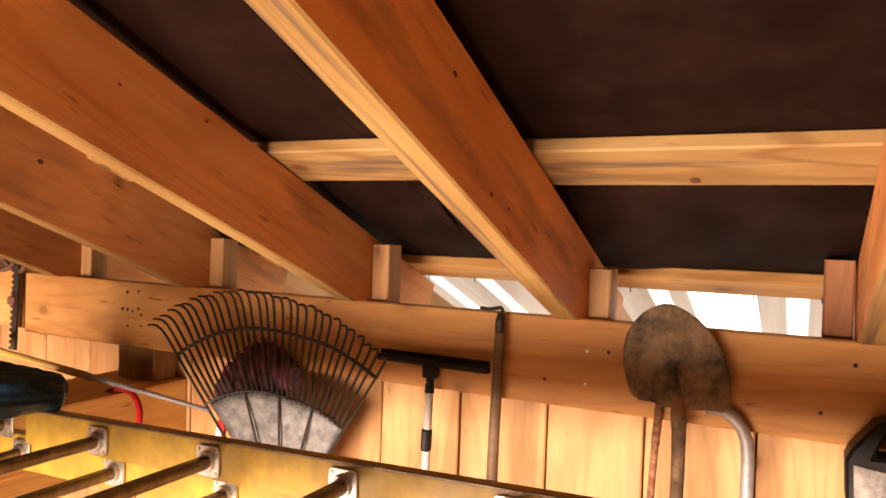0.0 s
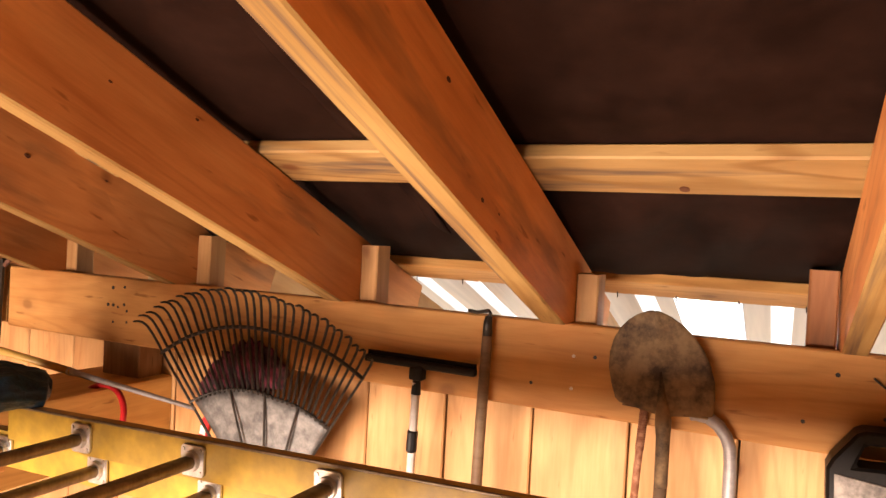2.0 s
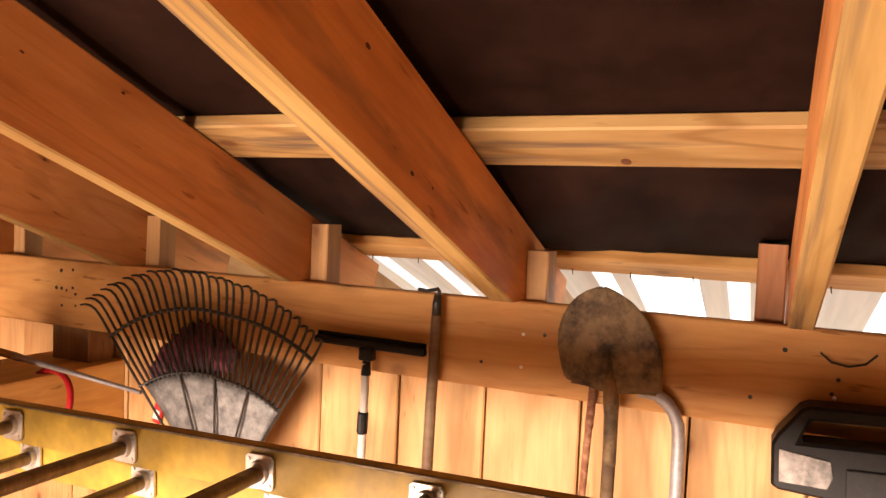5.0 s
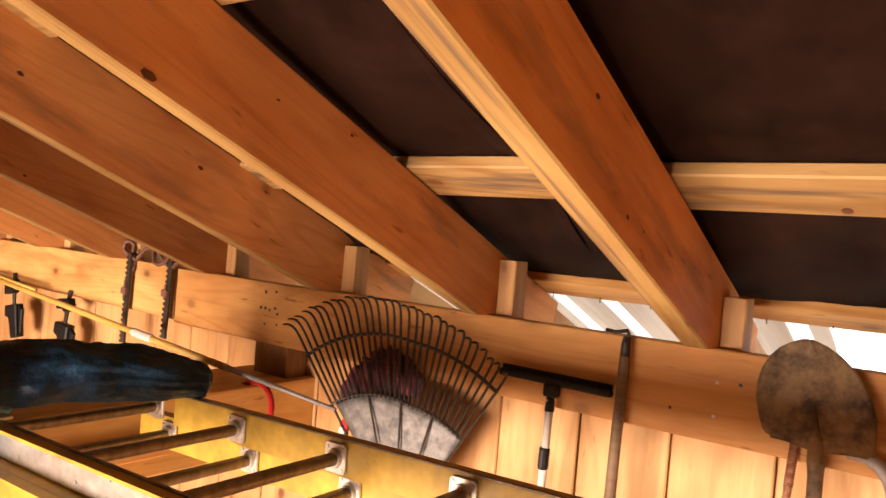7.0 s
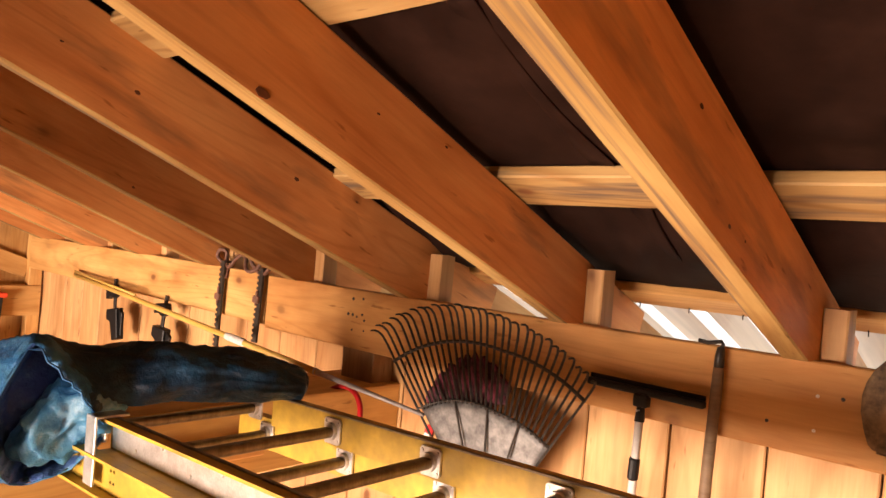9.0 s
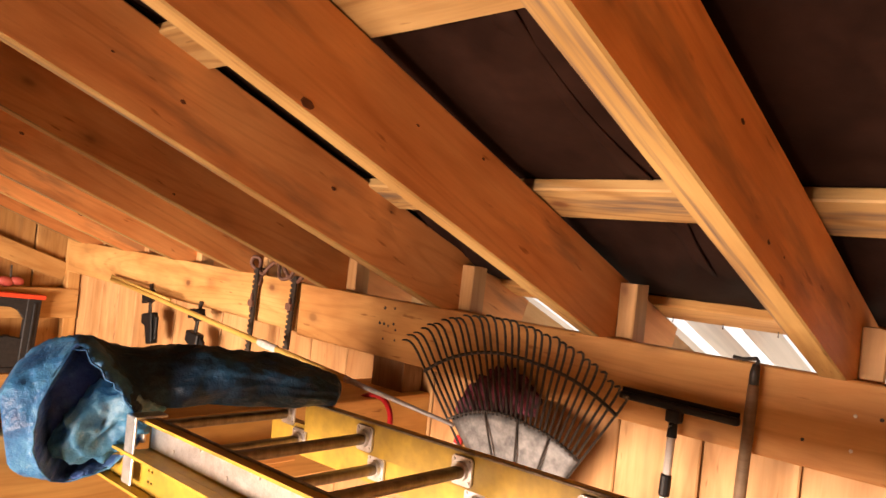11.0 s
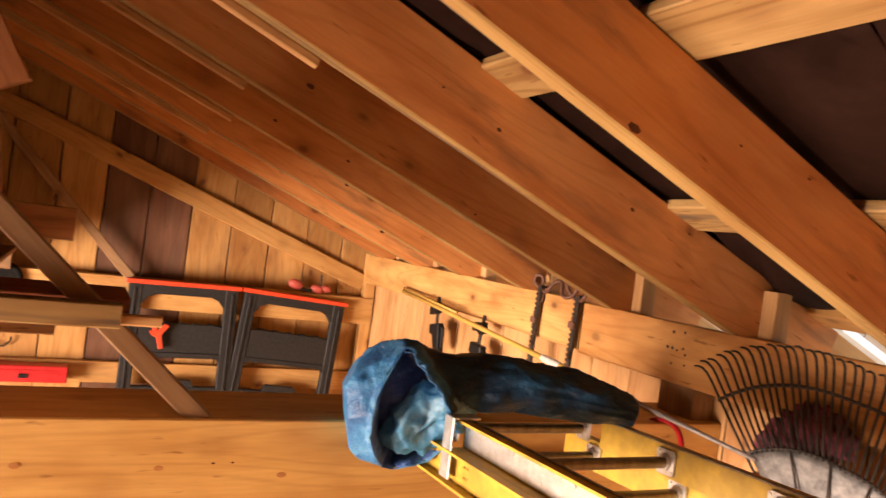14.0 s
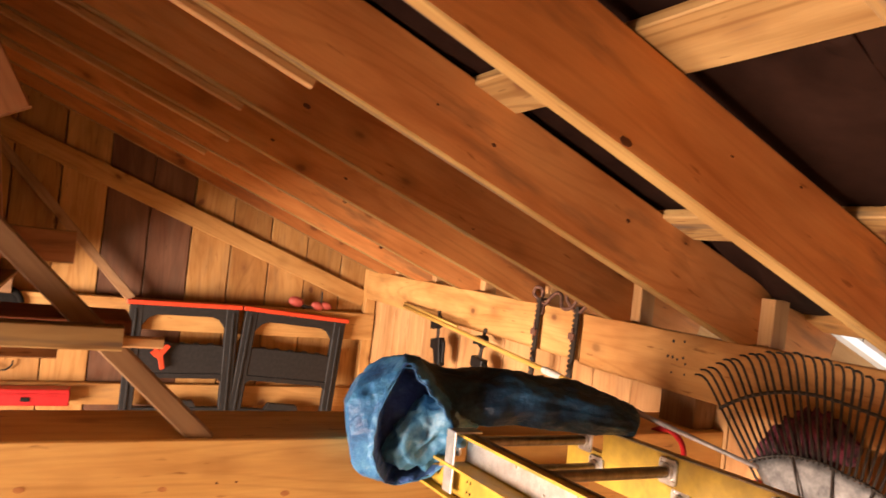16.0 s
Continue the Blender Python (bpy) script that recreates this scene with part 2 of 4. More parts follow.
def sheet_white(name, tint, passed):
    """Painted roofing sheet; passed: the share of daylight that comes through."""
    m, nt, bsdf = nodes_of(name)
    tr = add(nt, "ShaderNodeBsdfTranslucent", Color=(0.90, 0.89, 0.86, 1))
    mx = nt.nodes.new("ShaderNodeMixShader")
    mx.inputs[0].default_value = passed
    tc = nt.nodes.new("ShaderNodeTexCoord")
    mp = nt.nodes.new("ShaderNodeMapping")
    mp.inputs["Scale"].default_value = (30, 1.5, 1.5)
    nt.links.new(tc.outputs["Object"], mp.inputs["Vector"])
    streak = add(nt, "ShaderNodeTexNoise", Scale=1.0, Detail=4.0)
    nt.links.new(mp.outputs[0], streak.inputs["Vector"])
    worn = ramp(nt, streak.outputs["Fac"], [(0.35, tuple(c * 0.8 for c in tint)), (0.6, tint)]).outputs[0]
    nt.links.new(worn, bsdf.inputs["Base Color"])
    bsdf.inputs["Roughness"].default_value = 0.3
    nt.links.new(bsdf.outputs[0], mx.inputs[1])
    nt.links.new(tr.outputs[0], mx.inputs[2])
    nt.links.new(mx.outputs[0], nt.nodes["Material Output"].inputs["Surface"])
    return m


def tarp_blue(name, tones, scuffs):
    m, nt, bsdf = nodes_of(name)
    L = nt.links.new
    tc = nt.nodes.new("ShaderNodeTexCoord")
    n1 = add(nt, "ShaderNodeTexNoise", Scale=14.0, Detail=5.0, Roughness=0.7)
    L(tc.outputs["Object"], n1.inputs["Vector"])
    n2 = add(nt, "ShaderNodeTexNoise", Scale=60.0, Detail=4.0, Roughness=0.7)
    L(tc.outputs["Object"], n2.inputs["Vector"])
    base = ramp(nt, n1.outputs["Fac"], [(0.35, tones[0]), (0.52, tones[1]), (0.72, tones[2])]).outputs[0]
    scuff = ramp(nt, n2.outputs["Fac"], [(0.62, (0, 0, 0)), (0.8, (scuffs, scuffs, scuffs))]).outputs[0]
    L(mixed(nt, scuff, base, (0.42, 0.50, 0.54)), bsdf.inputs["Base Color"])
    bsdf.inputs["Roughness"].default_value = 0.42
    bsdf.inputs["Specular IOR Level"].default_value = 0.3
    b = add(nt, "ShaderNodeBump", Strength=0.6, Distance=0.008)
    n3 = nt.nodes.new("ShaderNodeTexVoronoi")
    n3.feature = "DISTANCE_TO_EDGE"
    n3.inputs["Scale"].default_value = 22.0
    bend = mixed(nt, 0.10, tc.outputs["Object"], n1.outputs["Color"])
    L(bend, n3.inputs["Vector"])
    L(n3.outputs["Distance"], b.inputs["Height"])
    L(b.outputs[0], bsdf.inputs["Normal"])
    return m


# tan flats stand for shade; ribs pass extra light so that they look lit
SHEET = sheet_white("white_roofing_sheet", (0.62, 0.53, 0.45), 0.026)
RIBSHEET = sheet_white("lit_rib_of_roofing_sheet", (0.70, 0.66, 0.62), 0.32)
CLEARSHEET = sheet_white("translucent_roofing_sheet", (0.75, 0.74, 0.72), 0.6)
TARP = tarp_blue("blue_tarpaulin", ((0.012, 0.055, 0.16), (0.035, 0.14, 0.31), (0.10, 0.27, 0.43)), 0.45)
TARPDARK = tarp_blue("near_black_tarpaulin", ((0.0035, 0.014, 0.034), (0.007, 0.034, 0.075), (0.020, 0.088, 0.175)), 0.03)
TARPDEEP = tarp_blue("navy_inside_of_tarpaulin", ((0.024, 0.055, 0.19), (0.045, 0.10, 0.30), (0.09, 0.19, 0.42)), 0.15)
TARPPALE = tarp_blue("scuffed_tarpaulin", ((0.025, 0.12, 0.26), (0.075, 0.24, 0.41), (0.27, 0.42, 0.53)), 0.7)

# ---- building helpers ----


def mesh_of(bm, name, mat, smooth=False):
    me = bpy.data.meshes.new(name)
    bm.to_mesh(me)
    bm.free()
    if mat is not None:
        me.materials.append(mat)
    if smooth:
        for p in me.polygons:
            p.use_smooth = True
    return me


def thing(name, m=None, label="", category="", group="", kind="", bm=None, mat=None, smooth=False):
    ob = new(name, mesh_of(bm, name, mat, smooth) if bm is not None else None)
    m = m or Matrix()
    ob.matrix_basis = m
    return tagged(ob, label, category, group, kind)


def part(name, bm, mat, parent, label="", m=None, smooth=False, data=None):
    """One mesh under a thing or part; m is its place in the parent's own frame."""
    ob = new(name, data or mesh_of(bm, name, mat, smooth))
    ob.parent = parent
    ob.matrix_basis = m or Matrix()
    return tagged(ob, label)


def brick_bm(sx, sy, sz, bevel=0.003, at=(0, 0, 0), bm=None, seg=1):
    b = bmesh.new()
    bmesh.ops.create_cube(b, size=1.0, matrix=Matrix.Diagonal((sx, sy, sz, 1)))
    if bevel:
        bmesh.ops.bevel(b, geom=b.edges[:], offset=min(bevel, 0.4 * min(sx, sy, sz)), segments=seg, affect="EDGES", profile=0.5)
    bmesh.ops.translate(b, vec=at, verts=b.verts[:])
    if bm is None:
        return b
    join(bm, b)
    return bm


def join(bm, other, m=None):
    """Add the geometry of other to bm."""
    if m is not None:
        other.transform(m)
    me = bpy.data.meshes.new("tmp")
    other.to_mesh(me)
    other.free()
    bm.from_mesh(me)
    bpy.data.meshes.remove(me)
    return bm


def axes(p0, p1, side):
    """A frame with X from p0 to p1 and Z near side, at the middle."""
    p0, p1, side = Vector(p0), Vector(p1), Vector(side)
    x = (p1 - p0).normalized()
    z = (side - x * side.dot(x)).normalized()
    y = z.cross(x)
    m = Matrix((x, y, z)).transposed().to_4x4()
    m.translation = (p0 + p1) / 2
    return m, (p1 - p0).length


def lumber(length, w, th, bow=0.0, seed=0):
    """A sawn board along X, with eased edges and a slightly uneven run."""
    rnd = random.Random(seed)
    n = max(2, min(10, int(length / 0.3)))
    bm = bmesh.new()
    e = min(0.004, th * 0.2)
    prof = [(-w / 2 + e, -th / 2), (w / 2 - e, -th / 2), (w / 2, -th / 2 + e), (w / 2, th / 2 - e), (w / 2 - e, th / 2), (-w / 2 + e, th / 2), (-w / 2, th / 2 - e), (-w / 2, -th / 2 + e)]
    rings = []
    for i in range(n + 1):
        u = i / n
        dy = bow * math.sin(math.pi * u) + rnd.uniform(-1, 1) * 0.0012
        dz = rnd.uniform(-1, 1) * 0.001
        rings.append([bm.verts.new(((u - 0.5) * length, y + dy, z + dz)) for y, z in prof])
    for a, b in zip(rings, rings[1:]):
        for j in range(8):
            bm.faces.new((a[j], a[(j + 1) % 8], b[(j + 1) % 8], b[j]))
    bm.faces.new(rings[0][::-1])
    bm.faces.new(rings[-1])
    bmesh.ops.recalc_face_normals(bm, faces=bm.faces[:])
    return bm


def edge_tones(ob):
    """The narrow long faces of a board take EDGE, toned apart for the light on them."""
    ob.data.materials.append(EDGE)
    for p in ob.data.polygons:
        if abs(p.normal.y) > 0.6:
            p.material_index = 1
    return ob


def seat_cut(ob, z, y):
    """Notch a rafter's underside so that it sits on the header: level at height z up to y, full depth beyond."""
    inv = ob.matrix_basis.inverted()
    whole = bmesh.new()
    for cuts in ((((0, y, 0), (0, -1, 0)), ((0, 0, z), (0, 0, 1))), (((0, y, 0), (0, 1, 0)),)):
        bm = bmesh.new()
        bm.from_mesh(ob.data)
        for at, up in cuts:
            cut = bmesh.ops.bisect_plane(bm, geom=bm.verts[:] + bm.edges[:] + bm.faces[:], plane_co=inv @ Vector(at), plane_no=inv.to_3x3() @ Vector(up), clear_inner=True)
            bmesh.ops.holes_fill(bm, edges=[e for e in cut["geom_cut"] if isinstance(e, bmesh.types.BMEdge)])
        join(whole, bm)
    whole.to_mesh(ob.data)
    whole.free()


def timber(name, p0, p1, w, th, side, mat, label, category="beam", group="", kind="structure", bow=0.0, seed=0):
    m, ln = axes(p0, p1, side)
    return thing(name, m, label, category, group, kind, lumber(ln, w, th, bow, seed), mat)


def tube(points, r, sides=10, closed=False, caps=True, bm=None):
    """A round bar through points; r a radius or a list of radii."""
    bm = bm or bmesh.new()
    pts = [Vector(p) for p in points]
    rs = r if isinstance(r, (list, tuple)) else [r] * len(pts)
    rings = []
    ref = None
    for i, p in enumerate(pts):
        a = pts[i - 1] if i or closed else pts[0]
        b = pts[(i + 1) % len(pts)] if i < len(pts) - 1 or closed else pts[-1]
        d = (b - a).normalized()
        if ref is None:
            ref = d.orthogonal().normalized()
        ref = (ref - d * ref.dot(d)).normalized()
        o = d.cross(ref)
        rings.append([bm.verts.new(p + (ref * math.cos(q) + o * math.sin(q)) * rs[i]) for q in (2 * math.pi * k / sides for k in range(sides))])
    n = len(rings)
    for i in range(n if closed else n - 1):
        a, b = rings[i], rings[(i + 1) % n]
        for k in range(sides):
            bm.faces.new((a[k], a[(k + 1) % sides], b[(k + 1) % sides], b[k]))
    if caps and not closed:
        bm.faces.new(rings[0][::-1])
        bm.faces.new(rings[-1])
    bmesh.ops.recalc_face_normals(bm, faces=bm.faces[:])
    return bm


def slab(outline, depth, bevel=0.002, holes=()):
    """A plate in the XZ plane with the given outline, its depth along Y."""
    bm = bmesh.new()
    edges = []
    for loop in (outline, *holes):
        vs = [bm.verts.new((x, -depth / 2, z)) for x, z in loop]
        edges += [bm.edges.new((a, b)) for a, b in zip(vs, vs[1:] + vs[:1])]
    if holes:
        bmesh.ops.triangle_fill(bm, edges=edges, use_beauty=True)
    else:
        bm.faces.new(bm.verts[:])
    geo = bmesh.ops.extrude_face_region(bm, geom=bm.faces[:])
    bmesh.ops.translate(bm, vec=(0, depth, 0), verts=[v for v in geo["geom"] if isinstance(v, bmesh.types.BMVert)])
    bmesh.ops.recalc_face_normals(bm, faces=bm.faces[:])
    if bevel:
        sharp = [e for e in bm.edges if len(e.link_faces) == 2 and e.calc_face_angle() > 0.7]
        bmesh.ops.bevel(bm, geom=sharp, offset=bevel, segments=1, affect="EDGES", profile=0.5)
    return bm


# ---- the building ----
SLOPE = 0.39
A = math.atan(SLOPE)
DOWN, UPN = Vector((0, math.cos(A), -math.sin(A))), Vector((0, math.sin(A), math.cos(A)))
RIDGE_Y, TAIL_Y, DEPTH = -0.9, 3.15, 0.203


def under(y):
    """Height of the rafters' lower edge on the north slope."""
    return 2.807 - SLOPE * (y - 0.999)


def on_roof(x, y, up=0.0):
    return Vector((x, y, under(y))) + UPN * up


def mirrored(p):
    return Vector((p[0], 2 * RIDGE_Y - p[1], p[2]))


# ground and floor
bm = bmesh.new()
bmesh.ops.create_grid(bm, x_segments=60, y_segments=60, size=400)
thing("ground", pose(0, 0, -0.06), "dry sandy earth of the yard round the shed", "ground", "", "structure", bm, TILE_EARTH)
thing("floor", pose(-1.4, -0.9, -0.03), "packed brown earth floor of the shed", "floor", "", "structure", brick_bm(9.0, 6.4, 0.05, 0), FLOOR_EARTH)

RAFTER_X = [-0.252, -0.875, -1.5, -2.112, -2.726, -3.34, -3.965, -4.575, -5.173]
MORE_X = [0.36, 0.97, 1.58, 2.19, 2.80]
RTH = 0.048
NOTCH_Y = 2.455
for i, xf in enumerate(RAFTER_X + MORE_X):
    th = 0.057 if i == 1 else RTH
    x = xf - th / 2
    deep = DEPTH + (0.016 if i == 3 else 0.0)
    rafter = edge_tones(timber("rafter", on_roof(x, RIDGE_Y + 0.02, deep / 2), on_roof(x, NOTCH_Y, deep / 2), deep, th, (1, 0, 0), FIR,
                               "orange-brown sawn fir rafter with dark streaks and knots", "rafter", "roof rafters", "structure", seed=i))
    # the tail continues its rafter; pale pine stands for daylight falling on it
    tail = 0.216 if i == 3 else 0.180
    low, ln = axes(on_roof(x, NOTCH_Y + 0.001, tail / 2), on_roof(x, TAIL_Y, tail / 2), (1, 0, 0))
    part("rafter_tail", lumber(ln, tail, th - 0.002, seed=90 + i), PINE, rafter, "rafter tail notched down past the wall, coloured pale for daylight", m=rafter.matrix_basis.inverted() @ low)
    seat = 2.401 if x > -2.98 else 2.408 - 0.0046 * (x + 2.985)
    seat_cut(rafter, seat, 2.128)
    # south rafters are unseen; their dark colour cuts light bounced to the ridge
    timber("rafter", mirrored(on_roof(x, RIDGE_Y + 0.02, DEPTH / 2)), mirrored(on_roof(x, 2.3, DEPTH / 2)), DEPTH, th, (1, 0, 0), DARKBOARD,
           "unseen rafter of the south slope, coloured dark to cut bounced light", "rafter", "roof rafters", "structure", seed=50 + i)
timber("ridge_beam", (-5.74, RIDGE_Y, under(RIDGE_Y) + 0.09), (3.0, RIDGE_Y, under(RIDGE_Y) + 0.09), 0.25, 0.036, (0, 1, 0), FIR, "sawn fir ridge board at the roof's peak", "beam")

PURLIN_Y, PTH = (1.691, 0.990, 0.289, -0.412), 0.031
for i, y in enumerate(PURLIN_Y):
    # two boards butt over a rafter; the lowest west one lies a little higher up the slope
    for x0, x1, dy in ((-0.905, 3.0, 0.0), (-5.74, -0.909, -0.022 if i == 0 else 0.0)):
        for side in (0, 1):
            a, b = on_roof(x0, y + dy, DEPTH + PTH / 2 + 0.002), on_roof(x1, y + dy, DEPTH + PTH / 2 + 0.002)
            if side:
                a, b = mirrored(a), mirrored(b)
            timber("purlin", a, b, 0.149, PTH, (0, math.sin(A) * (1 - 2 * side), math.cos(A)), PURL, "pale streaked pine purlin board lying flat across the rafters", "purlin", "roof purlins", "structure", seed=i)
a, b = on_roof(-5.74, 2.334, DEPTH + PTH / 2 + 0.002), on_roof(3.0, 2.334, DEPTH + PTH / 2 + 0.002)
timber("purlin", a, b, 0.116, PTH, (0, math.sin(A), math.cos(A)), HEAD, "reddish pine purlin board along the open eave", "purlin", "roof purlins", "structure", seed=9)


def felt(south):
    """Roofing felt over the purlins, sagging between them and wrinkled towards the eave."""
    bm = bmesh.new()
    nx, ny = 560, 110
    y0, y1 = RIDGE_Y - 0.0872, 2.385
    grid = []
    for i in range(nx + 1):
        x = -5.74 + 8.74 * i / nx
        row = []
        for j in range(ny + 1):
            y = y0 + (y1 - y0) * j / ny
            sag = 0.0
            if 1.77 < y < 2.275:
                u = (y - 1.77) / 0.505
                fold = noise.noise(Vector((x * 7 + y * 4.5, y * 2.2, 3.0))) + 0.5 * noise.noise(Vector((x * 17 + y * 5, y * 4, 7.0)))
                sag = 0.022 * math.sin(math.pi * u * 0.80) * (1 + 0.4 * math.sin(x * 5.1)) + 0.085 * fold * u * (1.3 - 1.22 * u)
            elif y <= 1.77:
                near = min(abs(y - c) for c in PURLIN_Y)
                sag = min(1, max(0, (near - 0.078) / 0.09)) * (0.007 + 0.009 * noise.noise(Vector((x * 2.3, y * 2.0, 1.0))) + 0.002 * noise.noise(Vector((x * 9, y * 6.0, 4.0))))
            p = on_roof(x, y, DEPTH + PTH + 0.006 - max(sag, -0.002))
            row.append(bm.verts.new(mirrored(p) if south else p))
        grid.append(row)
    for i in range(nx):
        for j in range(ny):
            bm.faces.new((grid[i][j], grid[i + 1][j], grid[i + 1][j + 1], grid[i][j + 1]))
    return bm


thing("ceiling", None, "dark brown-black roofing felt stretched over the purlins, wrinkled at the eave", "roofing felt", "", "structure", felt(False), PAPER, True)
thing("ceiling", None, "dark brown-black roofing felt stretched over the purlins", "roofing felt", "", "structure", felt(True), PAPER, True)

# corrugated sheets over the felt and out past the eave
roof = thing("roof", None, "corrugated white sheet roof reaching out past the eave", "roof", "", "structure")


def corrugated(width, south, ylow):
    bm = bmesh.new()
    prof = []
    pitch = 0.19
    n = int(round(width / pitch))
    for k in range(n):
        b = k * pitch
        prof += [(b, 0), (b + 0.075, 0), (b + 0.088, 0.028), (b + 0.122, 0.028), (b + 0.135, 0)]
    prof.append((width, 0))
    rows = []
    for y in (RIDGE_Y - 0.098, 1.0, 2.4, ylow):
        rows.append([bm.verts.new(mirrored(on_roof(x, y, DEPTH + 0.050 + z)) if south else on_roof(x, y, DEPTH + 0.050 + z)) for x, z in prof])
    for r0, r1 in zip(rows, rows[1:]):
        for k in range(len(prof) - 1):
            bm.faces.new((r0[k], r0[k + 1], r1[k + 1], r1[k])).material_index = 1 if k % 5 in (1, 2, 3) else 0
    return bm


for s in (False, True):
    for k in range(12):
        x0 = -5.84 + 0.76 * k
        panel = part("panel", corrugated(0.762, s, 3.3), SHEET, roof, m=pose(x0, 0, 0.003 * (k % 2)))
        panel.data.materials.append(RIBSHEET)
        panel.data.materials.append(CLEARSHEET)
        # a clear strip let in beside the fourth rafter bay
        for p in panel.data.polygons:
            if not s and -0.735 < p.center.x + x0 < -0.515:
                p.material_index = 2

# north wall: vertical boards, header, stud tops
wall_n = thing("wall_north", None, "wall of wide vertical pale pine boards with fine dark gaps", "wall", "", "structure")
JOINTS = [-0.487 + 0.2527 * k for k in range(-21, 16)]
for i, x in enumerate(JOINTS[:-1]):
    w = 0.2527 - 0.004 - 0.003 * random.random()
    part("plank", lumber(2.375, w, 0.022, seed=i), PINE, wall_n, m=Matrix.Translation((x + 0.126, 2.217 + random.uniform(-0.002, 0.002), 1.1855)) @ Matrix(((0, 1, 0, 0), (0, 0, 1, 0), (1, 0, 0, 0), (0, 0, 0, 1))))
HY = 2.095
timber("header_board", (-2.975, HY + 0.018, 2.290), (2.9, HY + 0.018, 2.290), 0.218, 0.036, (0, 1, 0), HEAD, "long orange pine header board under the rafter ends", "header board", "headers", seed=1)
timber("header_board", (-5.62, HY + 0.016, 2.312), (-2.985, HY + 0.016, 2.300), 0.212, 0.032, (0, 1, 0), GOLD, "pale pine header board under the rafter ends", "header board", "headers", seed=2)
for i, xf in enumerate(RAFTER_X[1:9] + MORE_X):
    top = (2.52, 2.557, 2.555, 2.556, 2.535, 2.515, 2.50, 2.49, 2.5, 2.5, 2.5, 2.5, 2.5)[i]
    timber("stud", (xf + 0.028, 2.167, 2.195), (xf + 0.028, 2.167, top), 0.054, 0.074, (0, 1, 0), PINE, "pale pine stud end standing beside its rafter", "stud", "wall studs", seed=i)
timber("stud", (-0.333, 2.170, 2.195), (-0.333, 2.170, 2.565), 0.058, 0.070, (0, 1, 0), BROWN, "dark brown stud end standing beside its rafter", "stud", "wall studs", seed=77)

# west gable
GX = -5.75
wall_w = thing("wall_west", None, "gable wall of vertical pine boards, some weathered grey", "wall", "", "structure")
i = 0
y = 2.20
while y > -4.0:
    w = 0.277
    ym = y - w / 2
    top = under(ym if ym > RIDGE_Y else 2 * RIDGE_Y - ym) + 0.26
    mat = DARKBOARD if i in (5, 6) else GOLD_DIMMED
    part("plank", lumber(top, w - 0.006 - 0.003 * random.random(), 0.024, seed=i), mat, wall_w, m=Matrix.Translation((GX - 0.012 + random.uniform(-0.003, 0.003), ym, top / 2)) @ Matrix(((0, 0, 1, 0), (0, 1, 0, 0), (-1, 0, 0, 0), (0, 0, 0, 1))) @ pose(0, 0, 0, 0, 180, 0))
    y -= w
    i += 1
# unseen east and south walls close the shed, toned dark to cut bounced light
wall_e = thing("wall_east", None, "unseen end wall of vertical boards, toned dark to cut bounced light", "wall", "", "structure")
for k in range(25):
    ym = 2.08 - 0.25 * k
    top = under(ym if ym > RIDGE_Y else 2 * RIDGE_Y - ym) + 0.26
    part("plank", lumber(top, 0.246, 0.024, seed=k), GREYWOOD, wall_e, m=Matrix.Translation((3.03, ym, top / 2)) @ Matrix(((0, 0, 1, 0), (0, 1, 0, 0), (-1, 0, 0, 0), (0, 0, 0, 1))))
# the south doorway is added for the area lamp
wall_s = thing("wall_south", None, "unseen wall of vertical boards, toned dark, with a doorway added for the lamp", "wall", "", "structure")
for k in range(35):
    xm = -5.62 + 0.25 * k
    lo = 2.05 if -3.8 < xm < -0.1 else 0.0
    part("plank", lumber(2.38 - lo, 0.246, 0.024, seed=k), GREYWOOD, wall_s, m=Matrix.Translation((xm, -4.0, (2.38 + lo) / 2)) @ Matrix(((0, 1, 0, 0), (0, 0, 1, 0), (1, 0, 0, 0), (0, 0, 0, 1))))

# gable framing
timber("gable_brace", (GX + 0.022, 2.12, 2.19), (GX + 0.022, -0.45, 3.13), 0.125, 0.036, (1, 0, 0), GOLD, "sloping pine board nailed across the gable planks", "brace", seed=4)
timber("gable_girt", (GX + 0.055, 2.19, 1.985), (GX + 0.055, -3.9, 1.985), 0.20, 0.10, (1, 0, 0), GOLD, "horizontal pine girt across the gable planks", "girt", seed=5)
timber("gable_girt", (GX + 0.03, 2.19, 1.44), (GX + 0.03, -3.9, 1.44), 0.14, 0.05, (1, 0, 0), GOLD_DIMMED, "lower horizontal pine girt across the gable planks", "girt", seed=6)
timber("corner_post", (-5.695, 2.155, 0.0), (-5.695, 2.155, 2.42), 0.08, 0.08, (0, 1, 0), GOLD, "pine corner post where gable and long wall meet", "post", seed=7)

timber("wall_post", (-2.395, 2.148, 2.073), (-2.395, 2.148, 2.182), 0.17, 0.10, (0, 1, 0), GREYWOOD, "short grey weathered post block between tie beam and header", "post block", seed=9)

# tie beam with its web members
timber("tie_beam", (-2.42, -3.98, 1.96), (-2.42, 2.203, 1.96), 0.225, 0.30, (1, 0, 0), BEAM, "heavy orange pine tie beam with knots", "beam", seed=10)
BX = -2.305
timber("truss_web", (BX, 0.455, 2.06), (BX, -0.86, 3.32), 0.050, 0.045, (1, 0, 0), GREYWOOD, "brown diagonal timber rising from the tie beam", "brace", seed=11)
# brown puts the shade under the ridge into these two timbers' colour
timber("truss_web", (BX - 0.06, -0.050, 2.54), (BX - 0.06, -0.135, 3.20), 0.042, 0.044, (1, 0, 0), BROWN, "slim upright timber in the truss, toned brown for its shade", "post", seed=12)
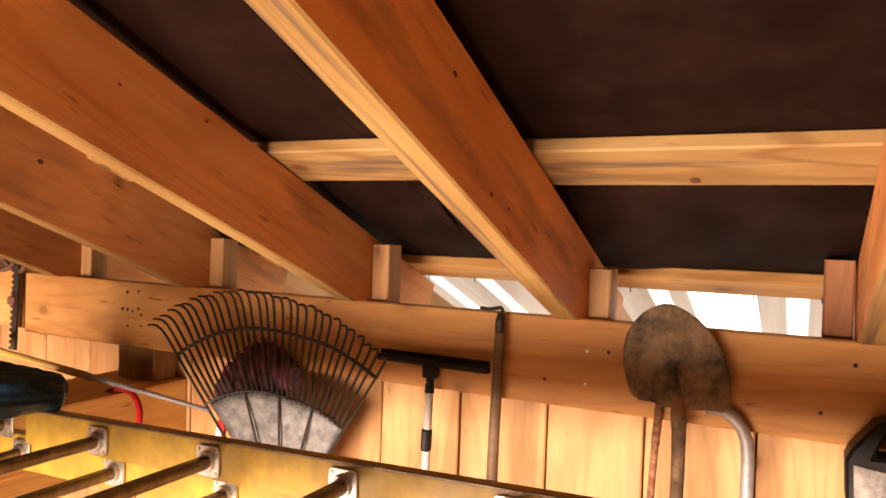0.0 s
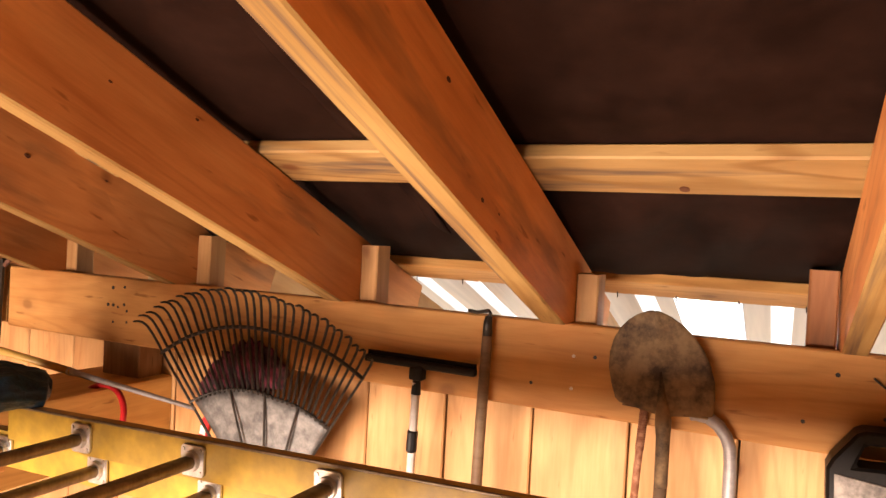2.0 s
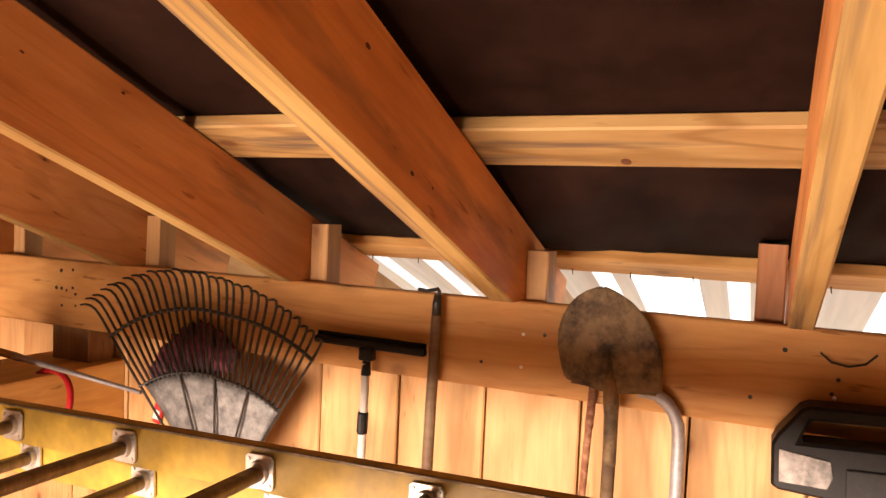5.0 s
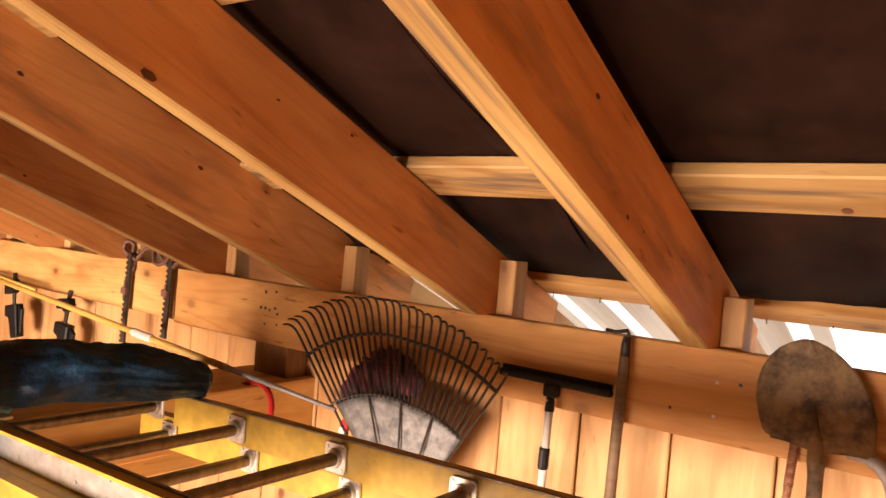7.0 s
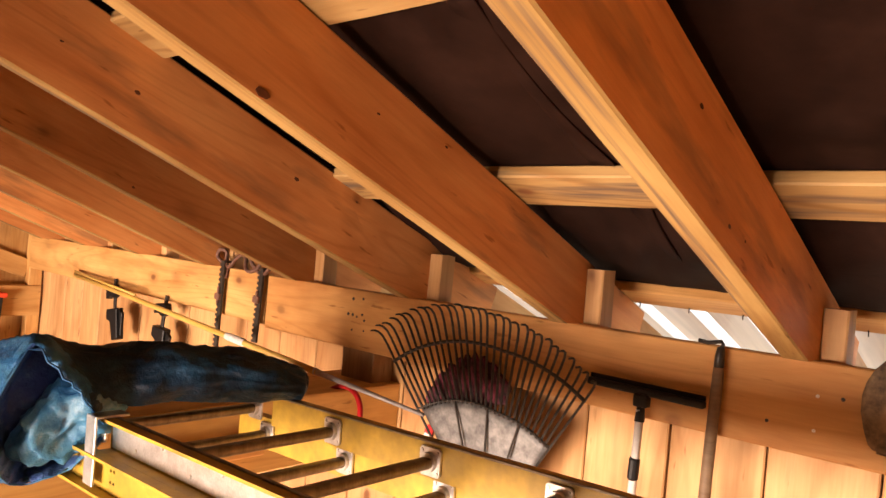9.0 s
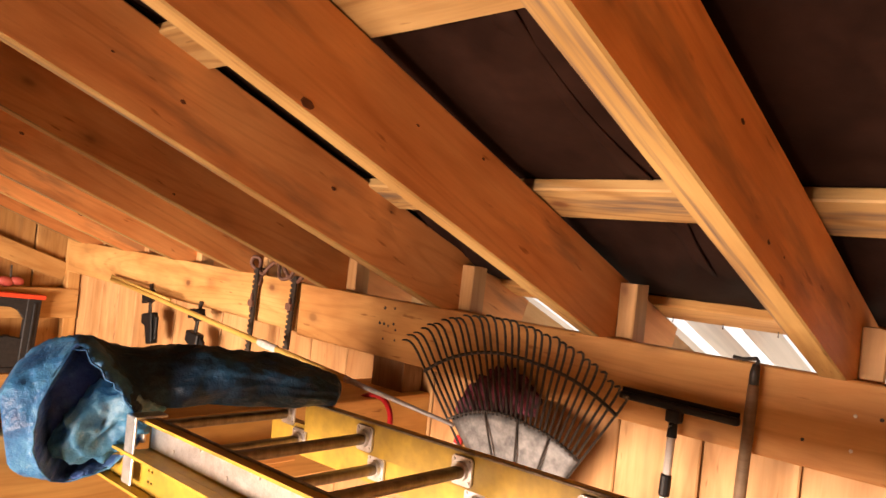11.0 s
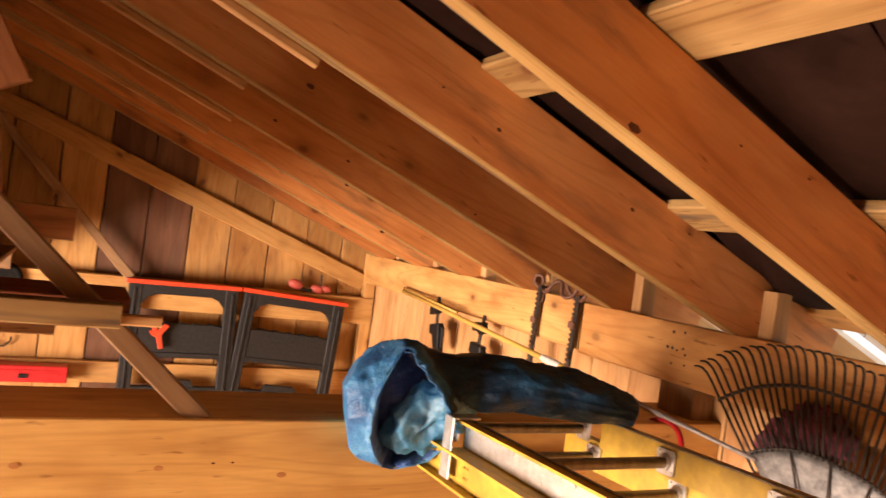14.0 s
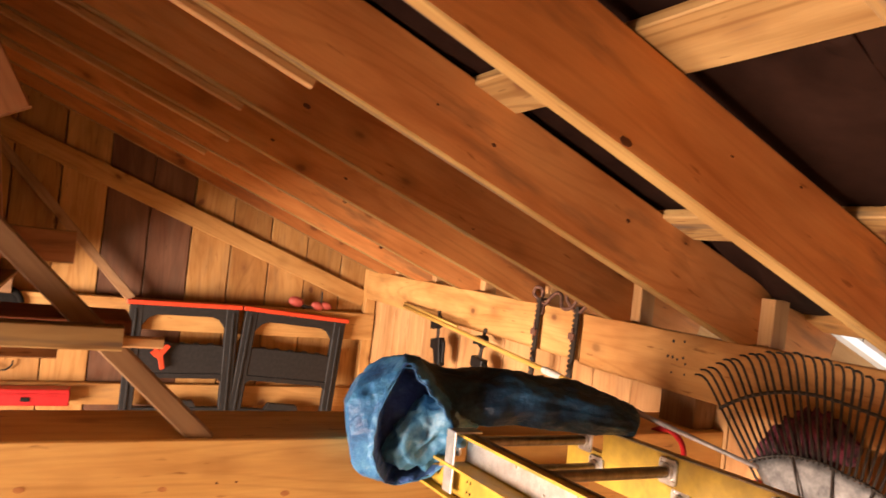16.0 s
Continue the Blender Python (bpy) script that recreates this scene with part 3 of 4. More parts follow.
timber("truss_web", (BX - 0.01, -0.040, 2.785), (BX - 0.01, -0.375, 3.40), 0.10, 0.045, (1, 0, 0), BROWN, "broad board end hanging from the ridge", "brace", seed=13)
timber("gable_web", (-5.62, 0.47, 2.085), (-5.62, -0.75, 3.4), 0.06, 0.045, (1, 0, 0), GREYWOOD, "thin grey diagonal timber rising from the gable girt", "brace", seed=14)
# unseen loft deck, added to keep the lamp off the upper gable and ridge
for k, x in enumerate((-5.6, -4.0, -2.72, -0.8, 0.9, 2.7)):
    timber("loft_joist", (x, -3.98, 2.13), (x, -0.85 if x < -2 else -1.16, 2.13), 0.11, 0.05, (1, 0, 0), GREYWOOD, "unseen joist under the loft deck added for shade", "joist", "loft joists", seed=15 + k)
loft = thing("loft_shade_deck", None, "unseen deck of wide boards over the south half, added to block light", "loft floor", "", "structure")
for k in range(11):
    part("plank", lumber(3.05, 0.286, 0.024, seed=k), GREYWOOD, loft, m=pose(-4.15, -0.77 - 0.29 * k, 2.199))
    if k > 1:
        part("plank", lumber(5.55, 0.286, 0.024, seed=k + 40), GREYWOOD, loft, m=pose(0.18, -0.77 - 0.29 * k, 2.199))
for k in range(2):
    part("plank", lumber(3.05, 0.212, 0.024, seed=k + 20), GREYWOOD, loft, m=pose(-4.15, -0.515 + 0.216 * k, 2.199))
for k, x in enumerate((-5.6, -4.0, -2.72)):
    timber("loft_joist", (x, -0.67, 2.13), (x, -0.21, 2.13), 0.11, 0.05, (1, 0, 0), GREYWOOD, "unseen joist under the loft deck added for shade", "joist", "loft joists", seed=31 + k)
timber("loft_trimmer", (-5.7, -0.70, 2.13), (-2.62, -0.70, 2.13), 0.11, 0.05, (0, 1, 0), GREYWOOD, "unseen trimmer along the edge of the added loft deck", "beam", seed=19)
# boards added behind both walls so no daylight shines through plank gaps
timber("gable_sheathing", (GX - 0.045, -4.0, 1.7), (GX - 0.045, 2.2, 1.7), 3.38, 0.02, (1, 0, 0), GREYWOOD, "dark board added behind the gable planks to block light through gaps", "sheathing", seed=17)
timber("wall_sheathing", (-5.74, 2.246, 1.15), (3.0, 2.246, 1.15), 2.3, 0.02, (0, 1, 0), GREYWOOD, "dark board added behind the long wall to block light through gaps", "sheathing", seed=18)

# ---- extension ladder lying level beside the tie beam ----
LT = pose(-2.02, 1.25, 2.150, 0, -1.7, 0)
ladder = thing("extension_ladder", LT, "yellow fibreglass extension ladder with aluminium rungs, lying level", "ladder")


def channel(length, height, flange, wall, facing):
    """A C-shaped rail along X, its web in XZ, flanges towards facing (+1 or -1 in Y)."""
    f = facing
    prof = [(0, -height), (0, 0), (f * flange, 0), (f * flange, -wall * 1.6), (f * wall, -wall * 1.6), (f * wall, -height + wall * 1.6), (f * flange, -height + wall * 1.6), (f * flange, -height)]
    bm = bmesh.new()
    a = [bm.verts.new((0, y, z)) for y, z in prof]
    b = [bm.verts.new((length, y, z)) for y, z in prof]
    for k in range(8):
        bm.faces.new((a[k], a[(k + 1) % 8], b[(k + 1) % 8], b[k]))
    for r in (a, b):
        for q in ((0, 1, 4, 5), (1, 2, 3, 4), (0, 5, 6, 7)):
            bm.faces.new([r[k] for k in q])
    bmesh.ops.recalc_face_normals(bm, faces=bm.faces[:])
    return bm


FW, BW = 0.212, 0.258
RAIL_H = 0.078
part("rail", channel(3.1, RAIL_H, 0.032, 0.004, 1), YELLOW, ladder, m=pose(0, FW, 0))
part("rail", channel(3.1, RAIL_H, 0.032, 0.004, -1), YELLOW, ladder, m=pose(0, -FW, 0))
part("rail", channel(3.3, RAIL_H + 0.006, 0.030, 0.004, 1), YELLOW, ladder, m=pose(-0.19, BW - 0.018, -RAIL_H + 0.006))
part("rail", channel(3.3, RAIL_H + 0.006, 0.030, 0.004, -1), YELLOW, ladder, m=pose(-0.19, -BW + 0.018, -RAIL_H + 0.006))
part("inner_liner", brick_bm(3.08, 0.003, RAIL_H - 0.022, 0), ALU, ladder, "grey worn web of the near rail", m=pose(1.55, -FW - 0.0035, -RAIL_H / 2))


def rung_bm(length):
    bm = bmesh.new()
    pts = []
    for k in range(14):
        q = 2 * math.pi * k / 14
        x, z = 0.0165 * math.cos(q), 0.0150 * math.sin(q)
        if z > 0.010:
            z = 0.010
        pts.append((x, z))
    a = [bm.verts.new((x, -length / 2, z)) for x, z in pts]
    b = [bm.verts.new((x, length / 2, z)) for x, z in pts]
    for k in range(14):
        bm.faces.new((a[k], a[(k + 1) % 14], b[(k + 1) % 14], b[k]))
    bmesh.ops.recalc_face_normals(bm, faces=bm.faces[:])
    return mesh_of(bm, "rung", RUNG, True)


def plate_bm():
    w, h, c = 0.030, 0.031, 0.006
    out = [(-w, -h + c), (-w + c, -h), (w - c, -h), (w, -h + c), (w, h - c), (w - c, h), (-w + c, h), (-w, h - c)]
    bm = slab(out, 0.006, 0.001)
    join(bm, tube([(0, -0.012, 0), (0, 0.002, 0)], [0.0205, 0.022], 14))
    for sx in (-1, 1):
        for sz in (-1, 1):
            join(bm, tube([(sx * 0.022, -0.0055, sz * 0.022), (sx * 0.022, 0, sz * 0.022)], [0.0035, 0.005], 8))
    return mesh_of(bm, "bracket", ALU)


rung_f, rung_b, plate = rung_bm(2 * FW - 0.008), rung_bm(2 * BW - 0.046), plate_bm()
for k in range(9):
    x = -0.07 + 0.321 * k
    part("rung", None, None, ladder, data=rung_f, m=pose(x, 0, -0.040))
    part("rung", None, None, ladder, data=rung_b, m=pose(x + 0.02, 0, -0.113))
    part("bracket", None, None, ladder, "riveted aluminium rung plate", data=plate, m=pose(x, FW - 0.004, -0.040))
    part("bracket", None, None, ladder, "riveted aluminium rung plate", data=plate, m=pose(x, -FW + 0.004, -0.040, 0, 0, 180))
    part("bracket", None, None, ladder, "riveted aluminium rung plate", data=plate, m=pose(x + 0.02, BW - 0.023, -0.113))
    part("bracket", None, None, ladder, "riveted aluminium rung plate", data=plate, m=pose(x + 0.02, -BW + 0.023, -0.113, 0, 0, 180))
for side in (-1, 1):
    part("worn_edge", brick_bm(3.08, 0.007, 0.005, 0.001), RUNG, ladder, "grimy worn top edge of the rail", m=pose(1.55, side * (FW - (0.002 if side > 0 else -0.004)), 0.0015))
part("end_bracket", brick_bm(0.085, 0.045, 0.010, 0.003, (0.03, FW + 0.012, 0.006)), RUNG, ladder, "dull bracket at the far rail's end")
cap = brick_bm(0.045, 0.006, 0.150, 0.0015, (0.0, -FW - 0.052, -0.066))
brick_bm(0.045, 0.075, 0.006, 0.0015, (0.0, -FW - 0.017, 0.006), cap)
part("end_bracket", cap, ALU, ladder, "bent aluminium guide bracket at the ladder's end", m=pose(0.01, 0, 0))
for k in range(14):
    part("rivet", tube([(0, 0.002, 0), (0, -0.003, 0)], [0.006, 0.004], 8), ALU, ladder, m=pose(0.12 + 0.11 * k, -FW - 0.0052, -0.022 if k % 2 else -0.052))
for k, (x, z) in enumerate(((-0.15, -0.09), (-0.12, -0.115), (-0.09, -0.095), (0.07, -0.10), (0.085, -0.10), (0.07, -0.125), (0.085, -0.125), (0.30, -0.11), (0.42, -0.12), (0.55, -0.105))):
    part("rivet", tube([(0, 0.002, 0), (0, -0.003, 0)], [0.0065, 0.004], 8), ALU, ladder, m=pose(x, -BW + 0.017, z))
timber("ladder_cleat", (-2.248, 1.20, 1.945), (-2.248, 1.60, 1.945), 0.055, 0.04, (1, 0, 0), HEAD, "pine cleat on the tie beam under the ladder", "cleat", seed=20)
timber("tie_beam", (1.0, -3.98, 1.955), (1.0, 2.2, 1.955), 0.21, 0.2, (1, 0, 0), HEAD, "pine tie beam carrying the ladder's far end", "beam", seed=21)


# ---- blue tarpaulin bundled over the ladder's end ----
def crumple(p, amp, freq, seed):
    v = Vector(p) * freq + Vector((seed, seed * 1.7, 0))
    a = 1 - abs(noise.noise(v)) * 2
    b = 1 - abs(noise.noise(v * 2.3 + Vector((5, 1, 2)))) * 2
    return amp * (0.65 * a + 0.35 * b)


FOLDS = [Vector((math.cos(a) * math.cos(b), math.sin(a) * math.cos(b), math.sin(b))) for a, b in ((0.3, 0.5), (1.4, -0.6), (2.5, 0.2), (3.6, 0.9), (5.1, -0.2))]


def fold(p, amp, freq, seed):
    """Flat facets that meet in sharp creases."""
    w = p + noise.noise_vector(p * freq * 0.35 + Vector((seed, 0, 0))) * (0.35 / freq)
    s = [abs(((w.dot(d) * freq + seed * 0.37 + k * 0.21) % 1.0) * 2 - 1) for k, d in enumerate(FOLDS)]
    return amp * 1.5 * (max(s[:3]) - min(s[2:]) - 0.55)


HOOD = Vector((-2.185, 0.93, 2.14))
facet_random = random.Random(23)
FACETS = []
for k in range(26):
    up, turn = 1 - 2 * (k + 0.5) / 26, k * 2.39996 + facet_random.uniform(-0.35, 0.35)
    flat_r = math.sqrt(1 - up * up)
    FACETS.append((Vector((flat_r * math.cos(turn), flat_r * math.sin(turn), up)), 0.160 + facet_random.uniform(-0.018, 0.02)))


def tarp_bm():
    axis = [((-1.950, 1.515, 2.183), 0.030, 0.018), ((-1.958, 1.503, 2.186), 0.072, 0.038), ((-1.995, 1.44, 2.195), 0.092, 0.055), ((-2.055, 1.345, 2.210), 0.103, 0.069), ((-2.11, 1.24, 2.214), 0.108, 0.080),
            ((-2.15, 1.13, 2.200), 0.112, 0.086), ((-2.175, 1.04, 2.188), 0.120, 0.116), ((-2.185, 0.95, 2.160), 0.130, 0.148), ((-2.20, 0.87, 2.128), 0.122, 0.135), ((-2.21, 0.81, 2.120), 0.100, 0.112), ((-2.222, 0.765, 2.116), 0.066, 0.078), ((-2.228, 0.742, 2.115), 0.012, 0.016)]
    fine = []
    for (a, ra, sa), (b, rb, sb) in zip(axis, axis[1:]):
        for k in range(9):
            u = k / 9
            fine.append((Vector(a).lerp(Vector(b), u), ra + (rb - ra) * u, sa + (sb - sa) * u))
    fine.append((Vector(axis[-1][0]), axis[-1][1], axis[-1][2]))
    bm = bmesh.new()
    n = 130
    mouth, face = Vector((-2.115, 0.925, 2.135)), Vector((0.90, -0.42, -0.08)).normalized()
    across = Vector((0.42, 0.90, 0)).normalized()
    corners = [(-0.030, 0.168), (0.065, 0.072), (0.135, -0.030), (0.060, -0.115), (-0.040, -0.150), (-0.085, -0.06), (-0.082, 0.05)]
    rings, inside = [], set()
    for i, (c, r, s) in enumerate(fine):
        a, b = fine[max(i - 3, 0)][0], fine[min(i + 3, len(fine) - 1)][0]
        fwd = (b - a).normalized()
        side = fwd.cross(Vector((0, 0, 1))).normalized()
        up = side.cross(fwd)
        ring = []
        for k in range(n):
            q = 2 * math.pi * k / n
            p = c + side * r * math.cos(q) + up * s * math.sin(q)
            out = (p - c).normalized()
            flow = 0.5 + 0.5 * math.sin(q * 9 + 1.5 * math.sin(i * 0.11) + 5 * noise.noise(Vector((q * 1.3, i * 0.045, 2))))
            p += out * (fold(p, 0.006 if i > 52 else 0.012, 4.6, 1) + fold(p, 0.006, 12.5, 4) + fold(p, 0.003, 34, 9) + crumple(p, 0.002, 30, 4) + 0.003 * flow ** 2 - 0.002)
            # the hood's stiff sheet stands in flat facets
            if i > 46:
                d = p - HOOD
                flat = min(h / max(d.normalized().dot(nrm), 1e-3) for nrm, h in FACETS)
                w = min(1, (i - 46) / 12)
                p += d.normalized() * (min(d.length * 1.12, flat) - d.length) * w
            # the open mouth: a three-cornered hollow with a thin rim
            d = p - mouth
            e, z = d.dot(across), d.z
            u = max(((b1 - a1) * (a0 - e) - (b0 - a0) * (a1 - z)) / ((b1 - a1) * a0 - (b0 - a0) * a1) * -1 + 1 for (a0, a1), (b0, b1) in zip(corners, corners[1:] + corners[:1]))
            if d.dot(face) > -0.04 and u < 1:
                t = min(1, (1 - u) * 11)
                p -= face * (0.120 * t * t * (3 - 2 * t)) + face * 0.025 * noise.noise(p * 22)
                hollow = True
            else:
                hollow = False
                if d.dot(face) > -0.04 and u < 1.10:
                    p += face * 0.010
            if p.y > 1.06 and p.x > -2.26:
                p.z = max(p.z, 2.157)
            p.z = max(p.z, 1.985)
            ring.append(bm.verts.new(p))
            if hollow:
                inside.add(ring[-1])
        rings.append(ring)
    for i, (a, b) in enumerate(zip(rings, rings[1:])):
        for k in range(n):
            f = bm.faces.new((a[k], a[(k + 1) % n], b[(k + 1) % n], b[k]))
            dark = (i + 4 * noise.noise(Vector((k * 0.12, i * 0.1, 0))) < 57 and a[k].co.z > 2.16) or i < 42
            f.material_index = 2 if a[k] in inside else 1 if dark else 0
    rim = {}
    for v in inside:
        for e in v.link_edges:
            o = e.other_vert(v)
            if o not in inside:
                d = o.co - mouth
                rim.setdefault(int((math.atan2(d.z, d.dot(across)) + math.pi) / (2 * math.pi) * 44) % 44, []).append(o.co.copy())
    hem = [sum(rim[k], Vector()) / len(rim[k]) + face * 0.004 for k in sorted(rim)]
    bm.faces.new(rings[0][::-1])
    bm.faces.new(rings[-1])
    bmesh.ops.recalc_face_normals(bm, faces=bm.faces[:])
    return bm, hem


cover_bm, hem_points = tarp_bm()
tarp = thing("tarpaulin", None, "crumpled blue plastic tarpaulin bundled over the ladder's end", "tarpaulin")
cover = part("cover", cover_bm, TARP, tarp, "blue sheet, near-black over its rear and upper folds", smooth=True)
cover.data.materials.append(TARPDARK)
cover.data.materials.append(TARPDEEP)
bm = bmesh.new()
bmesh.ops.create_icosphere(bm, subdivisions=5, radius=1.0)
for v in bm.verts:
    d = v.co.copy()
    p = Vector((d.x * 0.112, d.y * 0.056, d.z * 0.070))
    v.co = p + d * (fold(Vector((p.x * 0.6, p.y, p.z)), 0.028, 9, 7) + fold(Vector((p.x * 0.7, p.y, p.z)), 0.012, 27, 2) + crumple(p, 0.003, 40, 2))
part("inner_wad", bm, TARPPALE, tarp, "crumpled scuffed pale blue inner folds", smooth=True, m=pose(-2.118, 0.972, 2.126, 0, -26, 64))
part("hem", tube(hem_points, 0.0024, 6, closed=True), TARP, tarp, "folded hem round the mouth", smooth=True)
for k, (z, o) in enumerate(((0.036, 0.02),)):
    part("hem_cord", tube([Vector((-2.13, 0.90 + o, 2.125 + z)), Vector((-2.105, 0.955 + o, 2.133 + z)), Vector((-2.085, 1.01 + o, 2.118 + z)), Vector((-2.07, 1.045 + o, 2.09 + z))], 0.0022, 6), LABELW, tarp, "thin pale hem cord")


# ---- tools along the north wall ----
def rake():
    """A fan of wire tines, its west radii lengthened to fit the camera's view."""
    ob = thing("leaf_rake", pose(-1.73, 2.045, 1.714), "fan-shaped leaf rake with dark wire tines, hung tines up", "rake", "wall tools")
    a0, a1, n = 57.5, 131.5, 30

    def at(a, r, dy):
        r += 0.052 * max(0.0, (a - a0) / (a1 - a0) - 0.4) / 0.6
        return math.cos(radians(a)) * r, dy, math.sin(radians(a)) * r

    for k in range(n):
        a = a0 + (a1 - a0) * k / (n - 1)
        rt = 0.648 + 0.010 * math.sin(math.pi * k / (n - 1)) + 0.05 * k / (n - 1) + 0.003 * math.sin(k * 2.3)
        start = 0.14 if k in (0, n - 1) else 0.385
        pts = [at(a + 0.25 * math.sin(k * 1.9) * w, r, dy) for r, dy, w in ((start, 0, 0), (0.48, -0.004, 0.3), (rt - 0.05, -0.006, 1), (rt - 0.018, -0.010, 1), (rt - 0.002, -0.020, 1), (rt + 0.004, -0.034, 1), (rt + 0.004, -0.052, 1))]
        part("tine", tube(pts, [0.0041, 0.0041, 0.004, 0.0038, 0.0038, 0.0036, 0.003], 6), BLACKWIRE, ob)
    for r, w, nm in ((0.578, 0.0058, "spreader_band"), (0.394, 0.0036, "lower_band")):
        pts = [at(a0 - 0.4 + (a1 - a0 + 0.8) * k / 59, r, -0.006 + 0.0035 * math.sin(k * 3.1)) for k in range(60)]
        part(nm, tube(pts, w, 6), BLACKWIRE, ob)
    bm = bmesh.new()
    rows = []
    for i in range(9):
        u = i / 8
        rows.append([bm.verts.new(at(a0 + 0.8 + (a1 - a0 - 1.6) * j / 16, 0.13 + (0.393 - 0.13) * u, 0.010 + 0.008 * math.sin(i * 0.4) - 0.010 * math.sin(math.pi * j / 16))) for j in range(17)])
    for p, q in zip(rows, rows[1:]):
        for j in range(16):
            bm.faces.new((p[j], p[j + 1], q[j + 1], q[j]))
    fan = part("fan_plate", bm, ZINC, ob, "scratched galvanised fan plate", smooth=True)
    fan.modifiers.new("thick", "SOLIDIFY").thickness = 0.002
    for a in (110, 92, 74.5):
        part("rib", tube([at(a, r, -0.005) for r in (0.14, 0.26, 0.398)], 0.0034, 6), BLACKWIRE, ob)
    part("handle", tube([(0.0, 0.012, 0.17), (0.0, 0.014, -0.4), (0.01, 0.014, -1.1)], 0.013, 10), HANDLE, ob)
    return ob


rake()

# plum bundle behind the rake
bm = bmesh.new()
bmesh.ops.create_icosphere(bm, subdivisions=5, radius=1.0)
for v in bm.verts:
    d = v.co.copy()
    w = 0.55 + 0.45 * max(0, min(1, (0.9 - d.z) / 1.5))
    p = Vector((d.x * 0.185 * w + 0.03 * d.z, d.y * 0.018, d.z * 0.085))
    v.co = p + Vector((d.x, d.y * 0.6, d.z)) * (0.020 * math.sin(d.x * 22 + d.z * 5) * 0.4 + crumple(p, 0.012, 22, 3))
bundle = thing("hanging_cloth", pose(-1.855, 2.075, 2.155, 0, -14, 0), "plum-red and black cloth bundle hanging behind the rake", "cloth", "wall tools", "", bm, PLUM, True)

# squeegee broom
sq = thing("squeegee", pose(-1.262, 2.060, 2.240), "window squeegee with a black head and white extension pole", "squeegee", "wall tools")
sq_head = part("head", brick_bm(0.325, 0.022, 0.020, 0.006, (0.0, 0, 0.016), seg=2), BLACKPL, sq, m=pose(0, 0, 0, 0, 0.5, 0))
part("blade", brick_bm(0.318, 0.006, 0.014, 0.001, (0.0, 0.006, 0.030)), RUBBER, sq_head, "thin rubber blade")
part("clamp", brick_bm(0.040, 0.030, 0.034, 0.006, (0, -0.006, -0.006), seg=2), BLACKPL, sq)
part("neck", tube([(0, -0.008, -0.02), (-0.001, -0.008, -0.06)], [0.010, 0.0135], 12), BLACKPL, sq)
sq_pole = part("pole", tube([(-0.001, -0.008, -0.03), (-0.02, -0.008, -1.05)], 0.0110, 12), WHITEPOLE, sq, smooth=True)
part("band", tube([(-0.004, -0.008, -0.155), (-0.0045, -0.008, -0.160), (-0.006, -0.008, -0.208), (-0.0062, -0.008, -0.213)], [0.012, 0.0145, 0.0145, 0.012], 12), BLACKPL, sq_pole, "black grip band")

# worn wooden pole
wp = thing("wooden_pole", pose(-1.078, 2.066, 2.40), "worn grey-brown wooden tool handle hung upright", "pole", "wall tools")
part("shaft", tube([(0, 0, -0.045), (0.0, 0, -0.07), (-0.006, 0, -0.3), (-0.012, 0, -0.7), (-0.03, 0, -1.4)], [0.012, 0.0135, 0.0142, 0.015, 0.016], 12), HANDLE, wp, smooth=True)
part("ferrule", tube([(0, 0, -0.06), (0, 0, -0.02), (0.002, 0, 0.0)], [0.0125, 0.0115, 0.009], 12), BLACKWIRE, wp, "dark iron ferrule", smooth=True)
part("hook", tube([(0.002, 0, -0.004), (0.006, 0, 0.008), (0.0, 0.004, 0.014), (-0.035, 0.012, 0.006), (-0.06, 0.016, 0.008)], 0.005, 8), BLACKWIRE, wp, "bent iron hanging wire")


# round-point shovel, blade up
def shovel():
    ob = thing("shovel", pose(-0.652, 2.052, 2.225, 0, 1.5, 0), "rusty round-point shovel hung blade up", "shovel", "wall tools")
    prof = [(0.0, 0.100), (0.02, 0.106), (0.05, 0.112), (0.085, 0.115), (0.12, 0.110), (0.15, 0.099), (0.178, 0.082), (0.2, 0.060), (0.215, 0.036), (0.223, 0.014), (0.225, 0.002)]
    bm = bmesh.new()
    rows = []
    for z, w in prof:
        row = []
        for j in range(25):
            u = -1 + j / 12
            dip = -0.020 * (1 - u * u) * (1 - z / 0.3) + 0.004 * math.exp(-(u / 0.22) ** 2) * -1
            zz = z + (0.012 * abs(u) if z == 0 else 0)
            row.append(bm.verts.new((u * w + 0.014 - 0.040 * z / 0.225, dip + 0.012 * (z / 0.225) ** 2, zz)))
        rows.append(row)
    for a, b in zip(rows, rows[1:]):
        for j in range(24):
            bm.faces.new((a[j], a[j + 1], b[j + 1], b[j]))
    blade = part("blade", bm, RUSTY, ob, smooth=True)
    mod = blade.modifiers.new("thick", "SOLIDIFY")
    mod.thickness, mod.offset = 0.003, 1
    for s in (-1, 1):
        part("step", brick_bm(0.062, 0.010, 0.006, 0.002, (s * 0.062 + 0.014, -0.004, 0.008), seg=2), RUSTY, ob, "rolled foot step")
    part("socket", tube([(0.002, -0.016, 0.095), (0.008, -0.020, 0.05), (0.013, -0.021, 0.015), (0.016, -0.019, -0.015), (0.018, -0.016, -0.05), (0.021, -0.012, -0.16)], [0.003, 0.008, 0.015, 0.018, 0.0155, 0.0148], 12), RUSTY, ob, smooth=True)
    part("handle", tube([(0.020, -0.012, -0.12), (0.026, -0.010, -0.6), (0.034, -0.006, -1.25)], 0.0145, 12), HANDLE, ob, smooth=True)
    return ob


